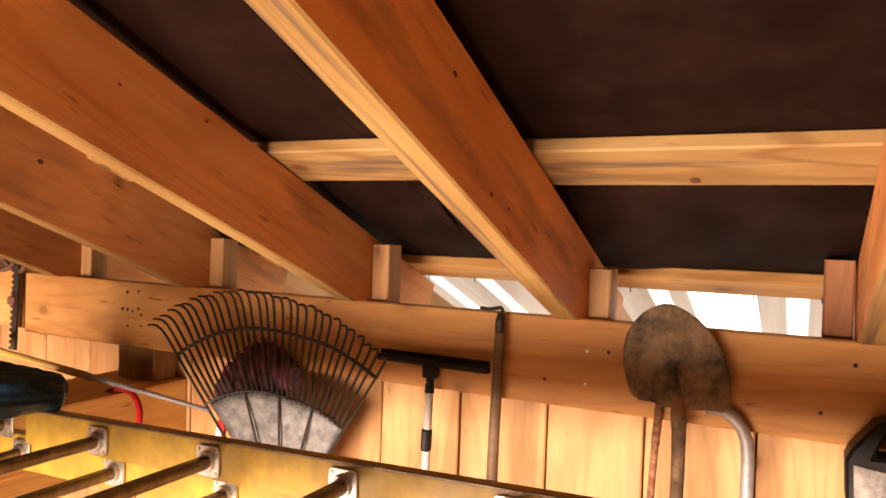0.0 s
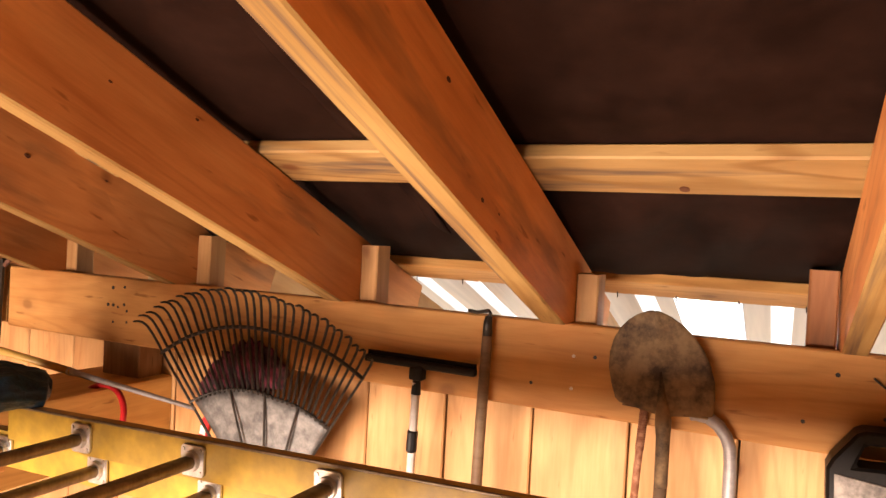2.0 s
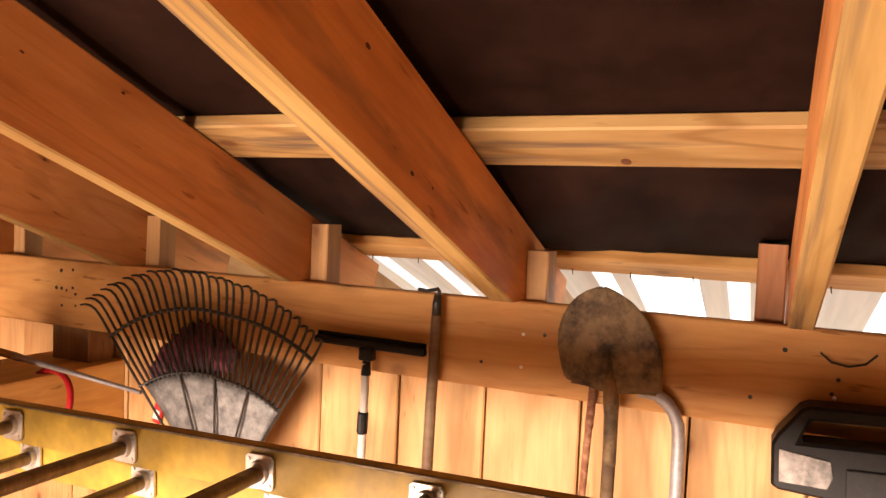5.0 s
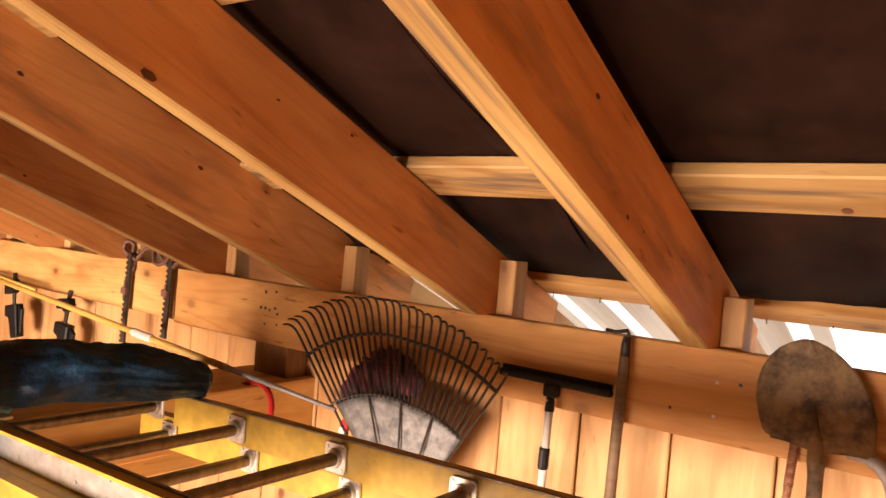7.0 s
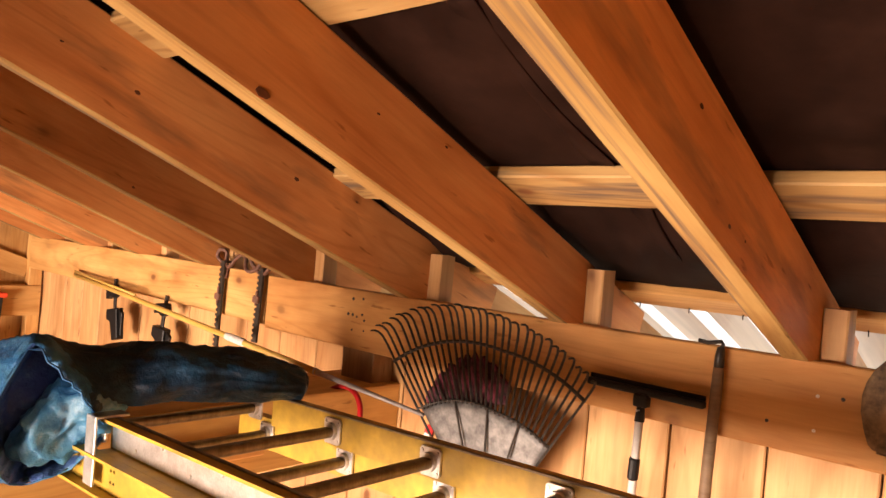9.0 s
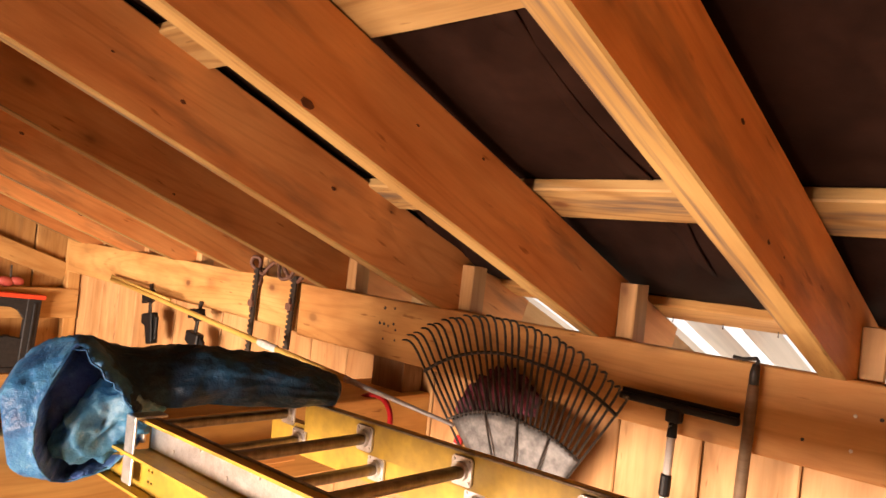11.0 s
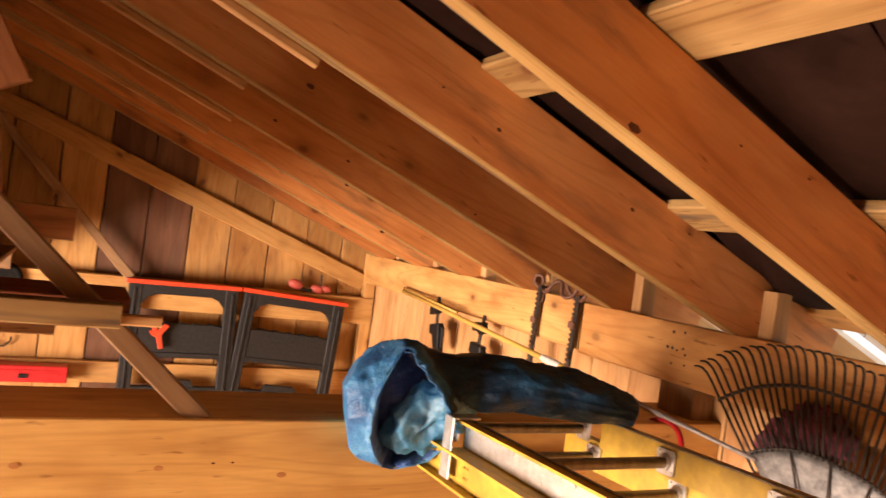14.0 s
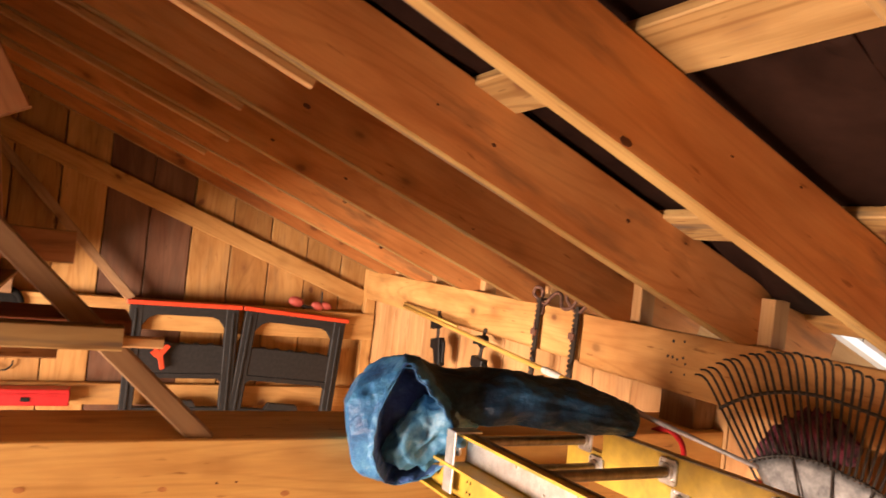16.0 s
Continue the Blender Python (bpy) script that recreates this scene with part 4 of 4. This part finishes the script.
shovel()
thing("crook_tube", None, "bent grey metal tube hung by its crook", "tube", "wall tools", "", tube([(-0.585, 2.077, 2.227), (-0.574, 2.076, 2.229), (-0.548, 2.075, 2.226), (-0.525, 2.074, 2.212), (-0.508, 2.073, 2.190), (-0.499, 2.073, 2.165), (-0.496, 2.073, 2.13), (-0.495, 2.08, 1.9), (-0.49, 2.10, 1.2)], 0.0142, 14), CHROME, True)
bm = tube([(-0.682, 2.078, 2.26), (-0.688, 2.08, 2.2), (-0.696, 2.085, 2.08), (-0.703, 2.09, 1.95), (-0.74, 2.12, 1.2)], 0.0085, 10)
for k in range(22):
    u = k / 21
    join(bm, tube([(-0.684 - 0.009 * u, 2.078 + 0.006 * u, 2.25 - 0.12 * u), (-0.684 - 0.009 * u, 2.078 + 0.006 * u, 2.247 - 0.12 * u)], 0.0103, 8))
thing("rusty_rod", None, "rusty ribbed iron rod hung beside the shovel", "rod", "wall tools", "", bm, RUST, True)

# black tool case
case = thing("tool_case", pose(-0.171, 2.045, 2.119, 0, -2.5, 0), "black plastic tool case with a carrying handle and pale label", "tool case", "wall tools")
out = [(-0.012, -0.17), (0.145, -0.17), (0.145, 0.045), (0.130, 0.075), (0.085, 0.135), (0.070, 0.142), (-0.075, 0.142), (-0.090, 0.135), (-0.132, 0.082), (-0.142, 0.062), (-0.142, -0.018), (-0.134, -0.028), (-0.028, -0.038), (-0.016, -0.050)]
hole = [(-0.092, 0.070), (0.085, 0.070), (0.068, 0.114), (-0.073, 0.114)]
part("shell", slab(out, 0.075, 0.006, (hole,)), BLACKPL, case)
part("handle_grip", slab([(-0.075, 0.116), (0.07, 0.116), (0.062, 0.140), (-0.067, 0.140)], 0.05, 0.006), GREYPL, case)
part("label_plate", slab([(-0.128, -0.010), (-0.044, -0.014), (-0.034, 0.008), (-0.038, 0.040), (-0.128, 0.054)], 0.004, 0.001), MOTTLE, case, "pale scuffed label", m=pose(0, -0.0395, 0))
part("lid_panel", brick_bm(0.115, 0.008, 0.15, 0.004, (0.045, -0.040, -0.045), seg=2), GREYPL, case)
for x in (-0.005, 0.10):
    latch = part("latch", brick_bm(0.030, 0.014, 0.040, 0.004, (x, -0.044, -0.060), seg=2), BLACKPL, case)
    part("hinge_pin", tube([(x - 0.018, -0.050, -0.042), (x + 0.018, -0.050, -0.042)], 0.004, 8), BLACKPL, latch)
part("edge_strip", brick_bm(0.012, 0.006, 0.052, 0.001, (0.120, -0.041, 0.012)), MOTTLE, case, "pale edge strip")


# ---- clamps and hooks on the header, west part ----
def toothed_bar(name, x, top, length, lean, label):
    ob = thing(name, pose(x, 2.072, top, 0, lean, 0), label, "clamp", "bar clamps")
    pts = [(0.016, 0), (0.016, -length)]
    n = int(length / 0.022)
    left = []
    for k in range(n):
        z = -length + k * length / n
        left += [(-0.020, z), (-0.020, z + 0.010), (-0.008, z + 0.013), (-0.008, z + 0.019)]
    part("bar", slab(pts + left + [(-0.014, 0)], 0.010, 0), BLACKWIRE, ob)
    part("jaw", brick_bm(0.040, 0.020, 0.030, 0.005, (-0.008, -0.006, -length * 0.42), seg=2), CURLY, ob)
    part("screw", tube([(-0.004, -0.010, -length * 0.3), (-0.004, -0.010, -length * 0.5)], 0.006, 8), CURLY, ob)
    part("hanger", brick_bm(0.02, 0.045, 0.012, 0.003, (0, 0.018, -0.004)), CURLY, ob)
    return ob


toothed_bar("bar_clamp", -3.285, 2.435, 0.38, 1.5, "dark toothed bar clamp with rusty jaw, hung over the header")
toothed_bar("bar_clamp", -2.992, 2.425, 0.31, 2.5, "dark toothed bar clamp hung over the header joint")
way = [(-3.275, 2.36), (-3.278, 2.405), (-3.305, 2.425), (-3.335, 2.45), (-3.325, 2.482), (-3.295, 2.478), (-3.290, 2.445), (-3.262, 2.415), (-3.225, 2.418), (-3.205, 2.45), (-3.170, 2.472), (-3.130, 2.455), (-3.112, 2.42), (-3.085, 2.405), (-3.050, 2.420),
       (-3.030, 2.455), (-3.045, 2.478), (-3.075, 2.470), (-3.080, 2.440), (-3.045, 2.408), (-3.00, 2.400), (-2.960, 2.412), (-2.930, 2.445), (-2.915, 2.46)]
curl = []
for a, b, c, d in zip([way[0]] + way, way, way[1:], way[2:] + [way[-1]]):
    for k in range(4):
        u = k / 4
        q = [0.5 * (2 * b[n] + (c[n] - a[n]) * u + (2 * a[n] - 5 * b[n] + 4 * c[n] - d[n]) * u * u + (3 * b[n] - a[n] - 3 * c[n] + d[n]) * u ** 3) for n in (0, 1)]
        curl.append((q[0], 2.080 + 0.010 * math.sin(len(curl) * 0.35), q[1]))
thing("iron_hook", None, "curly brown iron hook hung over the header", "hook", "", "", tube(curl, 0.0085, 8), CURLY, True)


def quick_clamp(x, z, tilt):
    ob = thing("quick_clamp", pose(x, 2.085, z, 0, tilt, 0), "black plastic trigger clamp hung on the wall", "clamp", "trigger clamps")
    part("bar", brick_bm(0.024, 0.010, 0.30, 0.001, (0, 0, -0.07)), BLACKWIRE, ob)
    part("jaw", slab([(-0.075, 0.02), (0.02, 0.05), (0.045, 0.0), (0.0, -0.025), (-0.03, -0.015), (-0.075, -0.03)], 0.036, 0.004), BLACKPL, ob)
    part("body", slab([(-0.06, -0.085), (0.055, -0.075), (0.07, -0.24), (0.01, -0.25), (-0.02, -0.15), (-0.06, -0.14)], 0.042, 0.005), BLACKPL, ob)
    part("trigger", slab([(0.06, -0.085), (0.095, -0.10), (0.085, -0.22), (0.068, -0.22)], 0.016, 0.002), BLACKPL, ob)
    part("pad", brick_bm(0.014, 0.030, 0.026, 0.004, (-0.05, 0, 0.015)), GREYPL, ob)
    return ob


quick_clamp(-4.33, 2.175, -6)
quick_clamp(-3.79, 2.145, 10)

# small tag hung on the boards below the rake
tag = thing("plastic_tag", pose(-2.105, 2.196, 1.935, 0, 12, 0), "small red and white plastic tag hung on the wall boards", "tag", "wall tools")
part("sleeve", slab([(-0.016, -0.05), (0.016, -0.05), (0.018, 0.012), (0.010, 0.024), (-0.010, 0.024), (-0.018, 0.012)], 0.008, 0.002), RED, tag)
part("card", brick_bm(0.024, 0.004, 0.03, 0.001, (0, -0.006, -0.02)), LABELW, tag, "white card in the sleeve")

# yellow pole and red tube
pole = thing("extension_pole", None, "long yellow fibreglass pole with a grey tip, laid along the wall", "pole")
P0, P1 = Vector((-4.85, 2.080, 2.228)), Vector((-1.86, 1.885, 2.085))
pshaft = part("shaft", tube([P0, P0.lerp(P1, 0.3), P0.lerp(P1, 0.62), P0.lerp(P1, 0.82)], 0.0125, 10), BAMBOO, pole, smooth=True)
part("ferrule", tube([P0.lerp(P1, 0.605), P0.lerp(P1, 0.608), P0.lerp(P1, 0.65), P0.lerp(P1, 0.653)], [0.014, 0.0165, 0.0165, 0.014], 12), LABELW, pshaft, "pale plastic joint sleeve", smooth=True)
part("tip", tube([P0.lerp(P1, 0.815), P0.lerp(P1, 0.83), P1], [0.0135, 0.0095, 0.006], 10), CHROME, pole, "grey metal tip", smooth=True)
second = thing("thin_cane", None, "thin pale cane laid along the header", "cane", "", "", tube([P0 + Vector((0.02, -0.01, 0.022)), P0.lerp(P1, 0.3) + Vector((0, -0.012, 0.024))], 0.007, 8), BAMBOO, True)
arc = [(-2.255 + 0.105 * math.cos(q), 1.90 + 0.03 * math.sin(q), 1.992 + 0.095 * math.sin(q)) for q in [radians(-50 + 190 * k / 24) for k in range(25)]]
saw = thing("bow_saw", None, "red tubular bow saw frame hung against the tie beam", "saw", "", "")
part("frame", tube(arc, 0.0095, 10), RED, saw, smooth=True)
part("grip", tube([arc[-1], (-2.335, 1.90, 1.99), (-2.33, 1.90, 1.93)], 0.011, 10), RED, saw, smooth=True)


# ---- gable end: sawhorses and stored things ----
def sawhorse(y0, z0, y1, z1, x):
    w = math.hypot(y1 - y0, z1 - z0)
    m = axes((x, y0, z0), (x, y1, z1), (0, 0, 1))[0]
    ob = thing("sawhorse", m, "folded dark grey plastic sawhorse with an orange-red top", "sawhorse", "sawhorses")
    h = w / 2
    part("top_rail", brick_bm(w, 0.075, 0.030, 0.005, (0, 0, -0.008), seg=2), ORANGE, ob)
    a = h - 0.020
    b = h - 0.012
    for s in (-1, 1):
        leg = part("leg", slab([(s * a, -0.02), (s * (a - 0.085), -0.02), (s * (b - 0.085), -0.80), (s * b, -0.80)][::s], 0.055, 0.006), GREYPL, ob)
        part("leg_rib", slab([(s * (a - 0.03), -0.05), (s * (a - 0.046), -0.05), (s * (b - 0.046), -0.78), (s * (b - 0.03), -0.78)][::s], 0.012, 0.003), GREYPL, leg, m=pose(0, -0.033, 0))
    i = h - 0.095
    part("apron", slab([(-i, -0.02), (i, -0.02), (i, -0.17), (i - 0.05, -0.105), (i - 0.10, -0.085), (-i + 0.10, -0.085), (-i + 0.05, -0.105), (-i, -0.17)], 0.045, 0.004), GREYPL, ob)
    panel = part("shelf_panel", slab([(-i, -0.285), (-i + 0.04, -0.275), (i - 0.04, -0.275), (i, -0.285), (i, -0.47), (-i, -0.47)], 0.040, 0.004), GREYPL, ob)
    part("shelf_lip", slab([(-i - 0.01, -0.47), (i + 0.01, -0.47), (i + 0.03, -0.56), (i - 0.03, -0.505), (-i + 0.03, -0.505), (-i - 0.03, -0.56)], 0.05, 0.004), GREYPL, ob)
    for k in range(5):
        part("notch", brick_bm(0.035, 0.046, 0.012, 0.002, (-i + 0.09 + k * (2 * i - 0.18) / 4, 0, -0.273)), BLACKPL, panel)
    foot = part("foot_bar", slab([(-i - 0.02, -0.70), (i + 0.02, -0.70), (i + 0.03, -0.80), (-i - 0.03, -0.80)], 0.05, 0.004), GREYPL, ob)
    part("foot_arch", slab([(-0.10, -0.655), (0.10, -0.655), (0.13, -0.702), (-0.13, -0.702)], 0.045, 0.004), GREYPL, foot)
    return ob


SX = -5.595
S1 = sawhorse(0.445, 2.080, 1.185, 2.085, SX)
S2 = sawhorse(1.195, 2.085, 1.965, 2.035, SX)

# red spring clamp on the first sawhorse
bm = slab([(-0.07, 0.075), (-0.04, 0.085), (0.0, 0.03), (0.04, 0.075), (0.07, 0.06), (0.025, 0.0), (0.045, -0.085), (0.015, -0.095), (-0.005, -0.02), (-0.035, -0.005), (-0.055, 0.02), (-0.03, 0.03)], 0.03, 0.004)
thing("spring_clamp", pose(SX + 0.06, 0.67, 1.735, 0, 0, 90), "bright red spring clamp gripping the sawhorse", "clamp", "", "", bm, ORANGE)

# faded red clamp pair lying on the girt
fc = thing("hand_clamp", pose(-5.66, 1.70, 2.125, 0, 0, 90), "faded red hand clamp lying on the gable girt", "clamp")
for dx, dz, r in ((-0.12, 0.015, 0.046), (0.045, -0.008, 0.040), (0.11, -0.002, 0.034)):
    bm = bmesh.new()
    bmesh.ops.create_uvsphere(bm, u_segments=16, v_segments=10, radius=1.0)
    for v in bm.verts:
        v.co = Vector((v.co.x * r * 1.25, v.co.y * r * 0.6, v.co.z * r * 0.8))
    part("grip", bm, PINKRED, fc, m=pose(dx, 0, dz, 0, 14, 0), smooth=True)
part("jaw_bar", tube([(-0.13, 0, 0.01), (-0.03, 0, -0.022), (0.12, 0, 0.0)], 0.012, 8), BLACKWIRE, fc)
part("spindle", tube([(0.07, 0, 0.02), (0.07, 0, 0.10)], 0.006, 8), BLACKWIRE, fc)
part("stem", tube([(-0.05, 0.03, -0.03), (-0.05, 0.03, -0.09)], 0.006, 8), BLACKWIRE, fc)

# red long tool box
rb = thing("red_tool_box", pose(-5.62, -0.40, 1.44), "long bright red metal tool box resting against the lower girt", "tool box")
part("box", brick_bm(0.12, 1.15, 0.105, 0.008, (0, 0, 0), seg=2), RED, rb)
part("lid_edge", brick_bm(0.126, 1.15, 0.014, 0.003, (0, 0, 0.022)), RED, rb)
part("latch", brick_bm(0.012, 0.05, 0.026, 0.003, (0.064, 0.33, -0.01)), BLACKPL, rb)
part("latch", brick_bm(0.012, 0.05, 0.026, 0.003, (0.064, -0.12, -0.01)), BLACKPL, rb)

# stacked lumber on the loft
# purlin and red-brown tones put the stack's shade into its colour
timber("plank", (-2.232, -3.2, 2.317), (-2.232, 0.238, 2.317), 0.05, 0.055, (0, 0, 1), PURL, "long pine plank stored on the loft, sticking out", "plank", "stored planks", "thing", seed=30)
timber("plank", (-2.47, -3.2, 2.317), (-2.47, 0.262, 2.317), 0.27, 0.05, (0, 0, 1), PLANKSHADE, "wide plank stored flat on the loft, coloured dark red-brown for its shade", "plank", "stored planks", "thing", seed=36)
timber("plank", (-2.268, -3.0, 2.303), (-2.268, 0.330, 2.303), 0.020, 0.026, (0, 0, 1), PINE, "pale pine lath end sticking out behind the plank", "plank", "stored planks", "thing", seed=31)
timber("plank", (-2.74, -2.8, 2.205), (-2.74, 0.105, 2.205), 0.15, 0.034, (0, 0, 1), PINE, "pale pine board stored flat on the loft", "plank", "stored planks", "thing", seed=32)
timber("plank", (-2.45, -2.9, 2.375), (-2.45, -0.085, 2.375), 0.16, 0.045, (0, 0, 1), PLANKSHADE, "round-edged plank lying on the stack, coloured dark for its shade", "plank", "stored planks", "thing", seed=33)
timber("plank", (-2.33, -2.9, 2.359), (-2.33, -0.10, 2.359), 0.06, 0.026, (0, 0, 1), PINE, "pale board lying on the stack", "plank", "stored planks", "thing", seed=34)
# brown face paints in the shade, paler edges the light from below
edge_tones(timber("plank", (-4.55, -2.9, 2.425), (-4.55, 0.115, 2.425), 0.165, 0.035, (1, 0, 0), BROWN, "wide board stored across the loft, face toned for shade, edges for light", "plank", "stored planks", "thing", seed=35))
timber("loft_bearer", (-4.55, -2.9, 2.27), (-4.55, -0.75, 2.27), 0.135, 0.05, (1, 0, 0), HEAD, "pine bearer under the stored board", "bearer", seed=45)

# black rubber tubes, wheel and wire hooks near the gable
for k in range(3):
    thing("rubber_boot", None, "black rubber boot standing on the gable girt", "boot", "rubber boots", "", tube([(-5.64 + 0.02 * k, -0.36 - 0.105 * k, 2.083), (-5.64, -0.36 - 0.105 * k, 2.10), (-5.63, -0.375 - 0.105 * k, 2.24), (-5.62, -0.39 - 0.105 * k, 2.36)], [0.046, 0.052, 0.048, 0.052], 14), RUBBER, True)
wheel = thing("small_wheel", pose(-5.62, -0.24, 2.01), "small black rubber wheel hung on the gable girt", "wheel")
part("tyre", tube([(0, 0.085 * math.cos(q), 0.085 * math.sin(q)) for q in [2 * math.pi * k / 28 for k in range(28)]], 0.022, 10, closed=True), RUBBER, wheel, smooth=True)
part("hub", tube([(-0.015, 0, 0), (0.015, 0, 0)], 0.066, 20), RUBBER, wheel)
for y in (-0.43, -0.27):
    thing("wire_hook", None, "thin bent wire hook hanging on the gable boards", "hook", "wire hooks", "", tube([(GX + 0.012, y, 1.68), (GX + 0.03, y - 0.005, 1.62), (GX + 0.04, y + 0.03, 1.578), (GX + 0.04, y + 0.07, 1.580), (GX + 0.035, y + 0.10, 1.61), (GX + 0.03, y + 0.105, 1.64)], 0.006, 8), BLACKWIRE, True)

# nailing strips hanging under the far rafters
for x, y in ((-2.135, 0.594), (-2.75, 0.543), (-3.36, 0.615), (-3.985, 0.618)):
    timber("nailing_strip", on_roof(x - 0.03, RIDGE_Y + 0.05, -0.012), on_roof(x - 0.03, y, -0.012), 0.026, 0.024, (0, 0, 1), PINE, "pale strip nailed under the rafter", "strip", "nailing strips", seed=60)

# knots standing out in the rafters' broad faces
KNOTS = [(-0.875, 1.344, 2.830, 6), (-0.875, 1.498, 2.661, 6), (-0.875, 1.578, 2.641, 4), (-1.5, 1.001, 2.822, 13), (-1.5, 1.272, 2.838, 4), (-1.5, 1.482, 2.805, 5), (-2.112, 0.899, 2.957, 4), (-2.112, 1.779, 2.697, 5),
         (-2.112, 1.547, 2.739, 8), (-2.112, 1.073, 2.883, 7), (-2.726, 0.728, 3.006, 12), (-2.726, 1.373, 2.688, 5), (-3.34, 1.085, 2.857, 8), (-3.34, 0.768, 2.964, 8), (-4.575, 1.762, 2.594, 13), (-5.173, 1.741, 2.650, 13), (-5.173, 1.998, 2.593, 12), (-3.965, 1.3, 2.80, 10)]
for x, y, z, r in KNOTS:
    host = min((o for o in scene.objects if o.name.startswith("rafter") and o.matrix_basis.translation.y > -0.5), key=lambda o: abs(o.matrix_basis.translation.x + 0.03 - x))
    bm = tube([(-0.0015, 0, 0), (0.0008, 0, 0), (0.0012, 0, 0)], [r * 0.0008, r * 0.0008, r * 0.0005], 12)
    for v in bm.verts:
        v.co.yz *= 1 + 0.25 * noise.noise(Vector((v.co.y * 300, v.co.z * 300, x * 9 + y)))
    bmesh.ops.scale(bm, vec=(1, 1.45, 0.8), verts=bm.verts[:])
    part("knot", bm, KNOT, host, m=host.matrix_basis.inverted() @ (Matrix.Translation((x, y, z)) @ pose(0, 0, 0, -21, 0, 0)))

for x, y, z, r in ((-2.27, 0.066, 1.967, 9), (-2.27, 0.364, 1.955, 8), (-2.27, 0.662, 1.932, 9), (-2.27, -0.086, 2.013, 5), (-2.27, 0.489, 1.965, 3), (-2.27, 0.536, 1.966, 3)):
    host = scene.objects["tie_beam"]
    bm = tube([(-0.0015, 0, 0), (0.0008, 0, 0), (0.0012, 0, 0)], [r * 0.001, r * 0.001, r * 0.0006], 14)
    bmesh.ops.scale(bm, vec=(1, 1.3, 0.8), verts=bm.verts[:])
    part("knot", bm, KNOT if r < 7 else PALEKNOT, host, m=host.matrix_basis.inverted() @ Matrix.Translation((x, y, z)))

host = next(o for o in scene.objects if o.name == "purlin")
for x, y, r in ((-0.592, 1.738, 10), (-1.02, 1.70, 5)):
    bm = tube([(0, 0, 0.0015), (0, 0, -0.0008), (0, 0, -0.0014)], [r * 0.001, r * 0.001, r * 0.0007], 14)
    bmesh.ops.scale(bm, vec=(1, 1.25, 1), verts=bm.verts[:])
    part("knot", bm, KNOT, host, m=host.matrix_basis.inverted() @ (Matrix.Translation(on_roof(x, y, DEPTH + 0.002)) @ pose(0, 0, 0, -21.3, 0, 0)))

# overlapping edges of the felt, bay by bay between the purlins
for x0, spans in ((-1.196, ((0.372, 0.907), (1.074, 1.608), (1.776, 2.25))), (-2.118, ((0.372, 0.907), (1.074, 1.608))), (-2.150, ((1.074, 1.608), (1.776, 2.25)))):
    for a, b in spans:
        bm = bmesh.new()
        rows = []
        for k in range(17):
            y = a + (b - a) * k / 16
            drop = 0.004 + 0.006 * math.sin(math.pi * k / 16) + (0.016 * math.sin(math.pi * k / 16) if y > 1.7 else 0)
            x = x0 - 0.018 * math.sin(math.pi * k / 16)
            rows.append([bm.verts.new(on_roof(x + dx, y, DEPTH + PTH + 0.004 - drop * f)) for dx, f in ((-0.055, 0.15), (-0.02, 0.8), (0.0, 1.0), (0.004, 0.9))])
        for p, q in zip(rows, rows[1:]):
            for j in range(3):
                bm.faces.new((p[j], p[j + 1], q[j + 1], q[j]))
        lap = thing("felt_lap", None, "sagging overlapped edge of dark roofing felt", "roofing felt", "felt laps", "structure", bm, PAPER, True)
        lap.modifiers.new("thick", "SOLIDIFY").thickness = 0.002
bm = bmesh.new()
for k in range(40):
    x = -2.6 + 0.16 * k
    join(bm, tube([on_roof(x, 2.37, DEPTH + 0.01), on_roof(x + 0.002, 2.373, DEPTH - 0.014)], 0.0016, 6))
thing("roofing_nail", None, "points of roofing nails through the eave purlin", "nail", "", "stuff", bm, BLACKWIRE)

# nail heads and holes in the header
nails = thing("nail", None, "small dark nail heads and holes in the header board", "nail", "", "stuff")
bm = bmesh.new()
rnd = random.Random(4)
spots = [(-0.81, 2.325), (-0.966, 2.244), (-0.30, 2.35), (-0.21, 2.27), (-0.2, 2.30)]
spots += [(-2.385, 2.368), (-2.439, 2.363), (-2.46, 2.305), (-2.436, 2.305), (-2.413, 2.300), (-2.385, 2.31), (-2.372, 2.29), (-2.434, 2.249), (-2.371, 2.253), (-0.36, 2.243), (-0.68, 2.253)]
for x, z in spots:
    join(bm, tube([(x, HY + 0.001, z), (x, HY - 0.0015, z)], rnd.uniform(0.004, 0.0068), 9))
part("nail_heads", bm, BLACKWIRE, nails)
for x, z in ((-0.862, 2.322), (-0.864, 2.243), (-0.205, 2.262)):
    thing("screw", None, "bright screw head in the header board", "screw", "header screws", "", tube([(x, HY + 0.001, z), (x, HY - 0.002, z), (x, HY - 0.003, z)], [0.0042, 0.0042, 0.002], 10), ALU)
thing("wire_loop", None, "thin dark wire loop pinned to the header", "wire", "", "", tube([(-0.235, HY - 0.002, 2.352), (-0.215, HY - 0.006, 2.335), (-0.185, HY - 0.008, 2.330), (-0.155, HY - 0.006, 2.338), (-0.135, HY - 0.002, 2.358)], 0.0025, 6), BLACKWIRE)
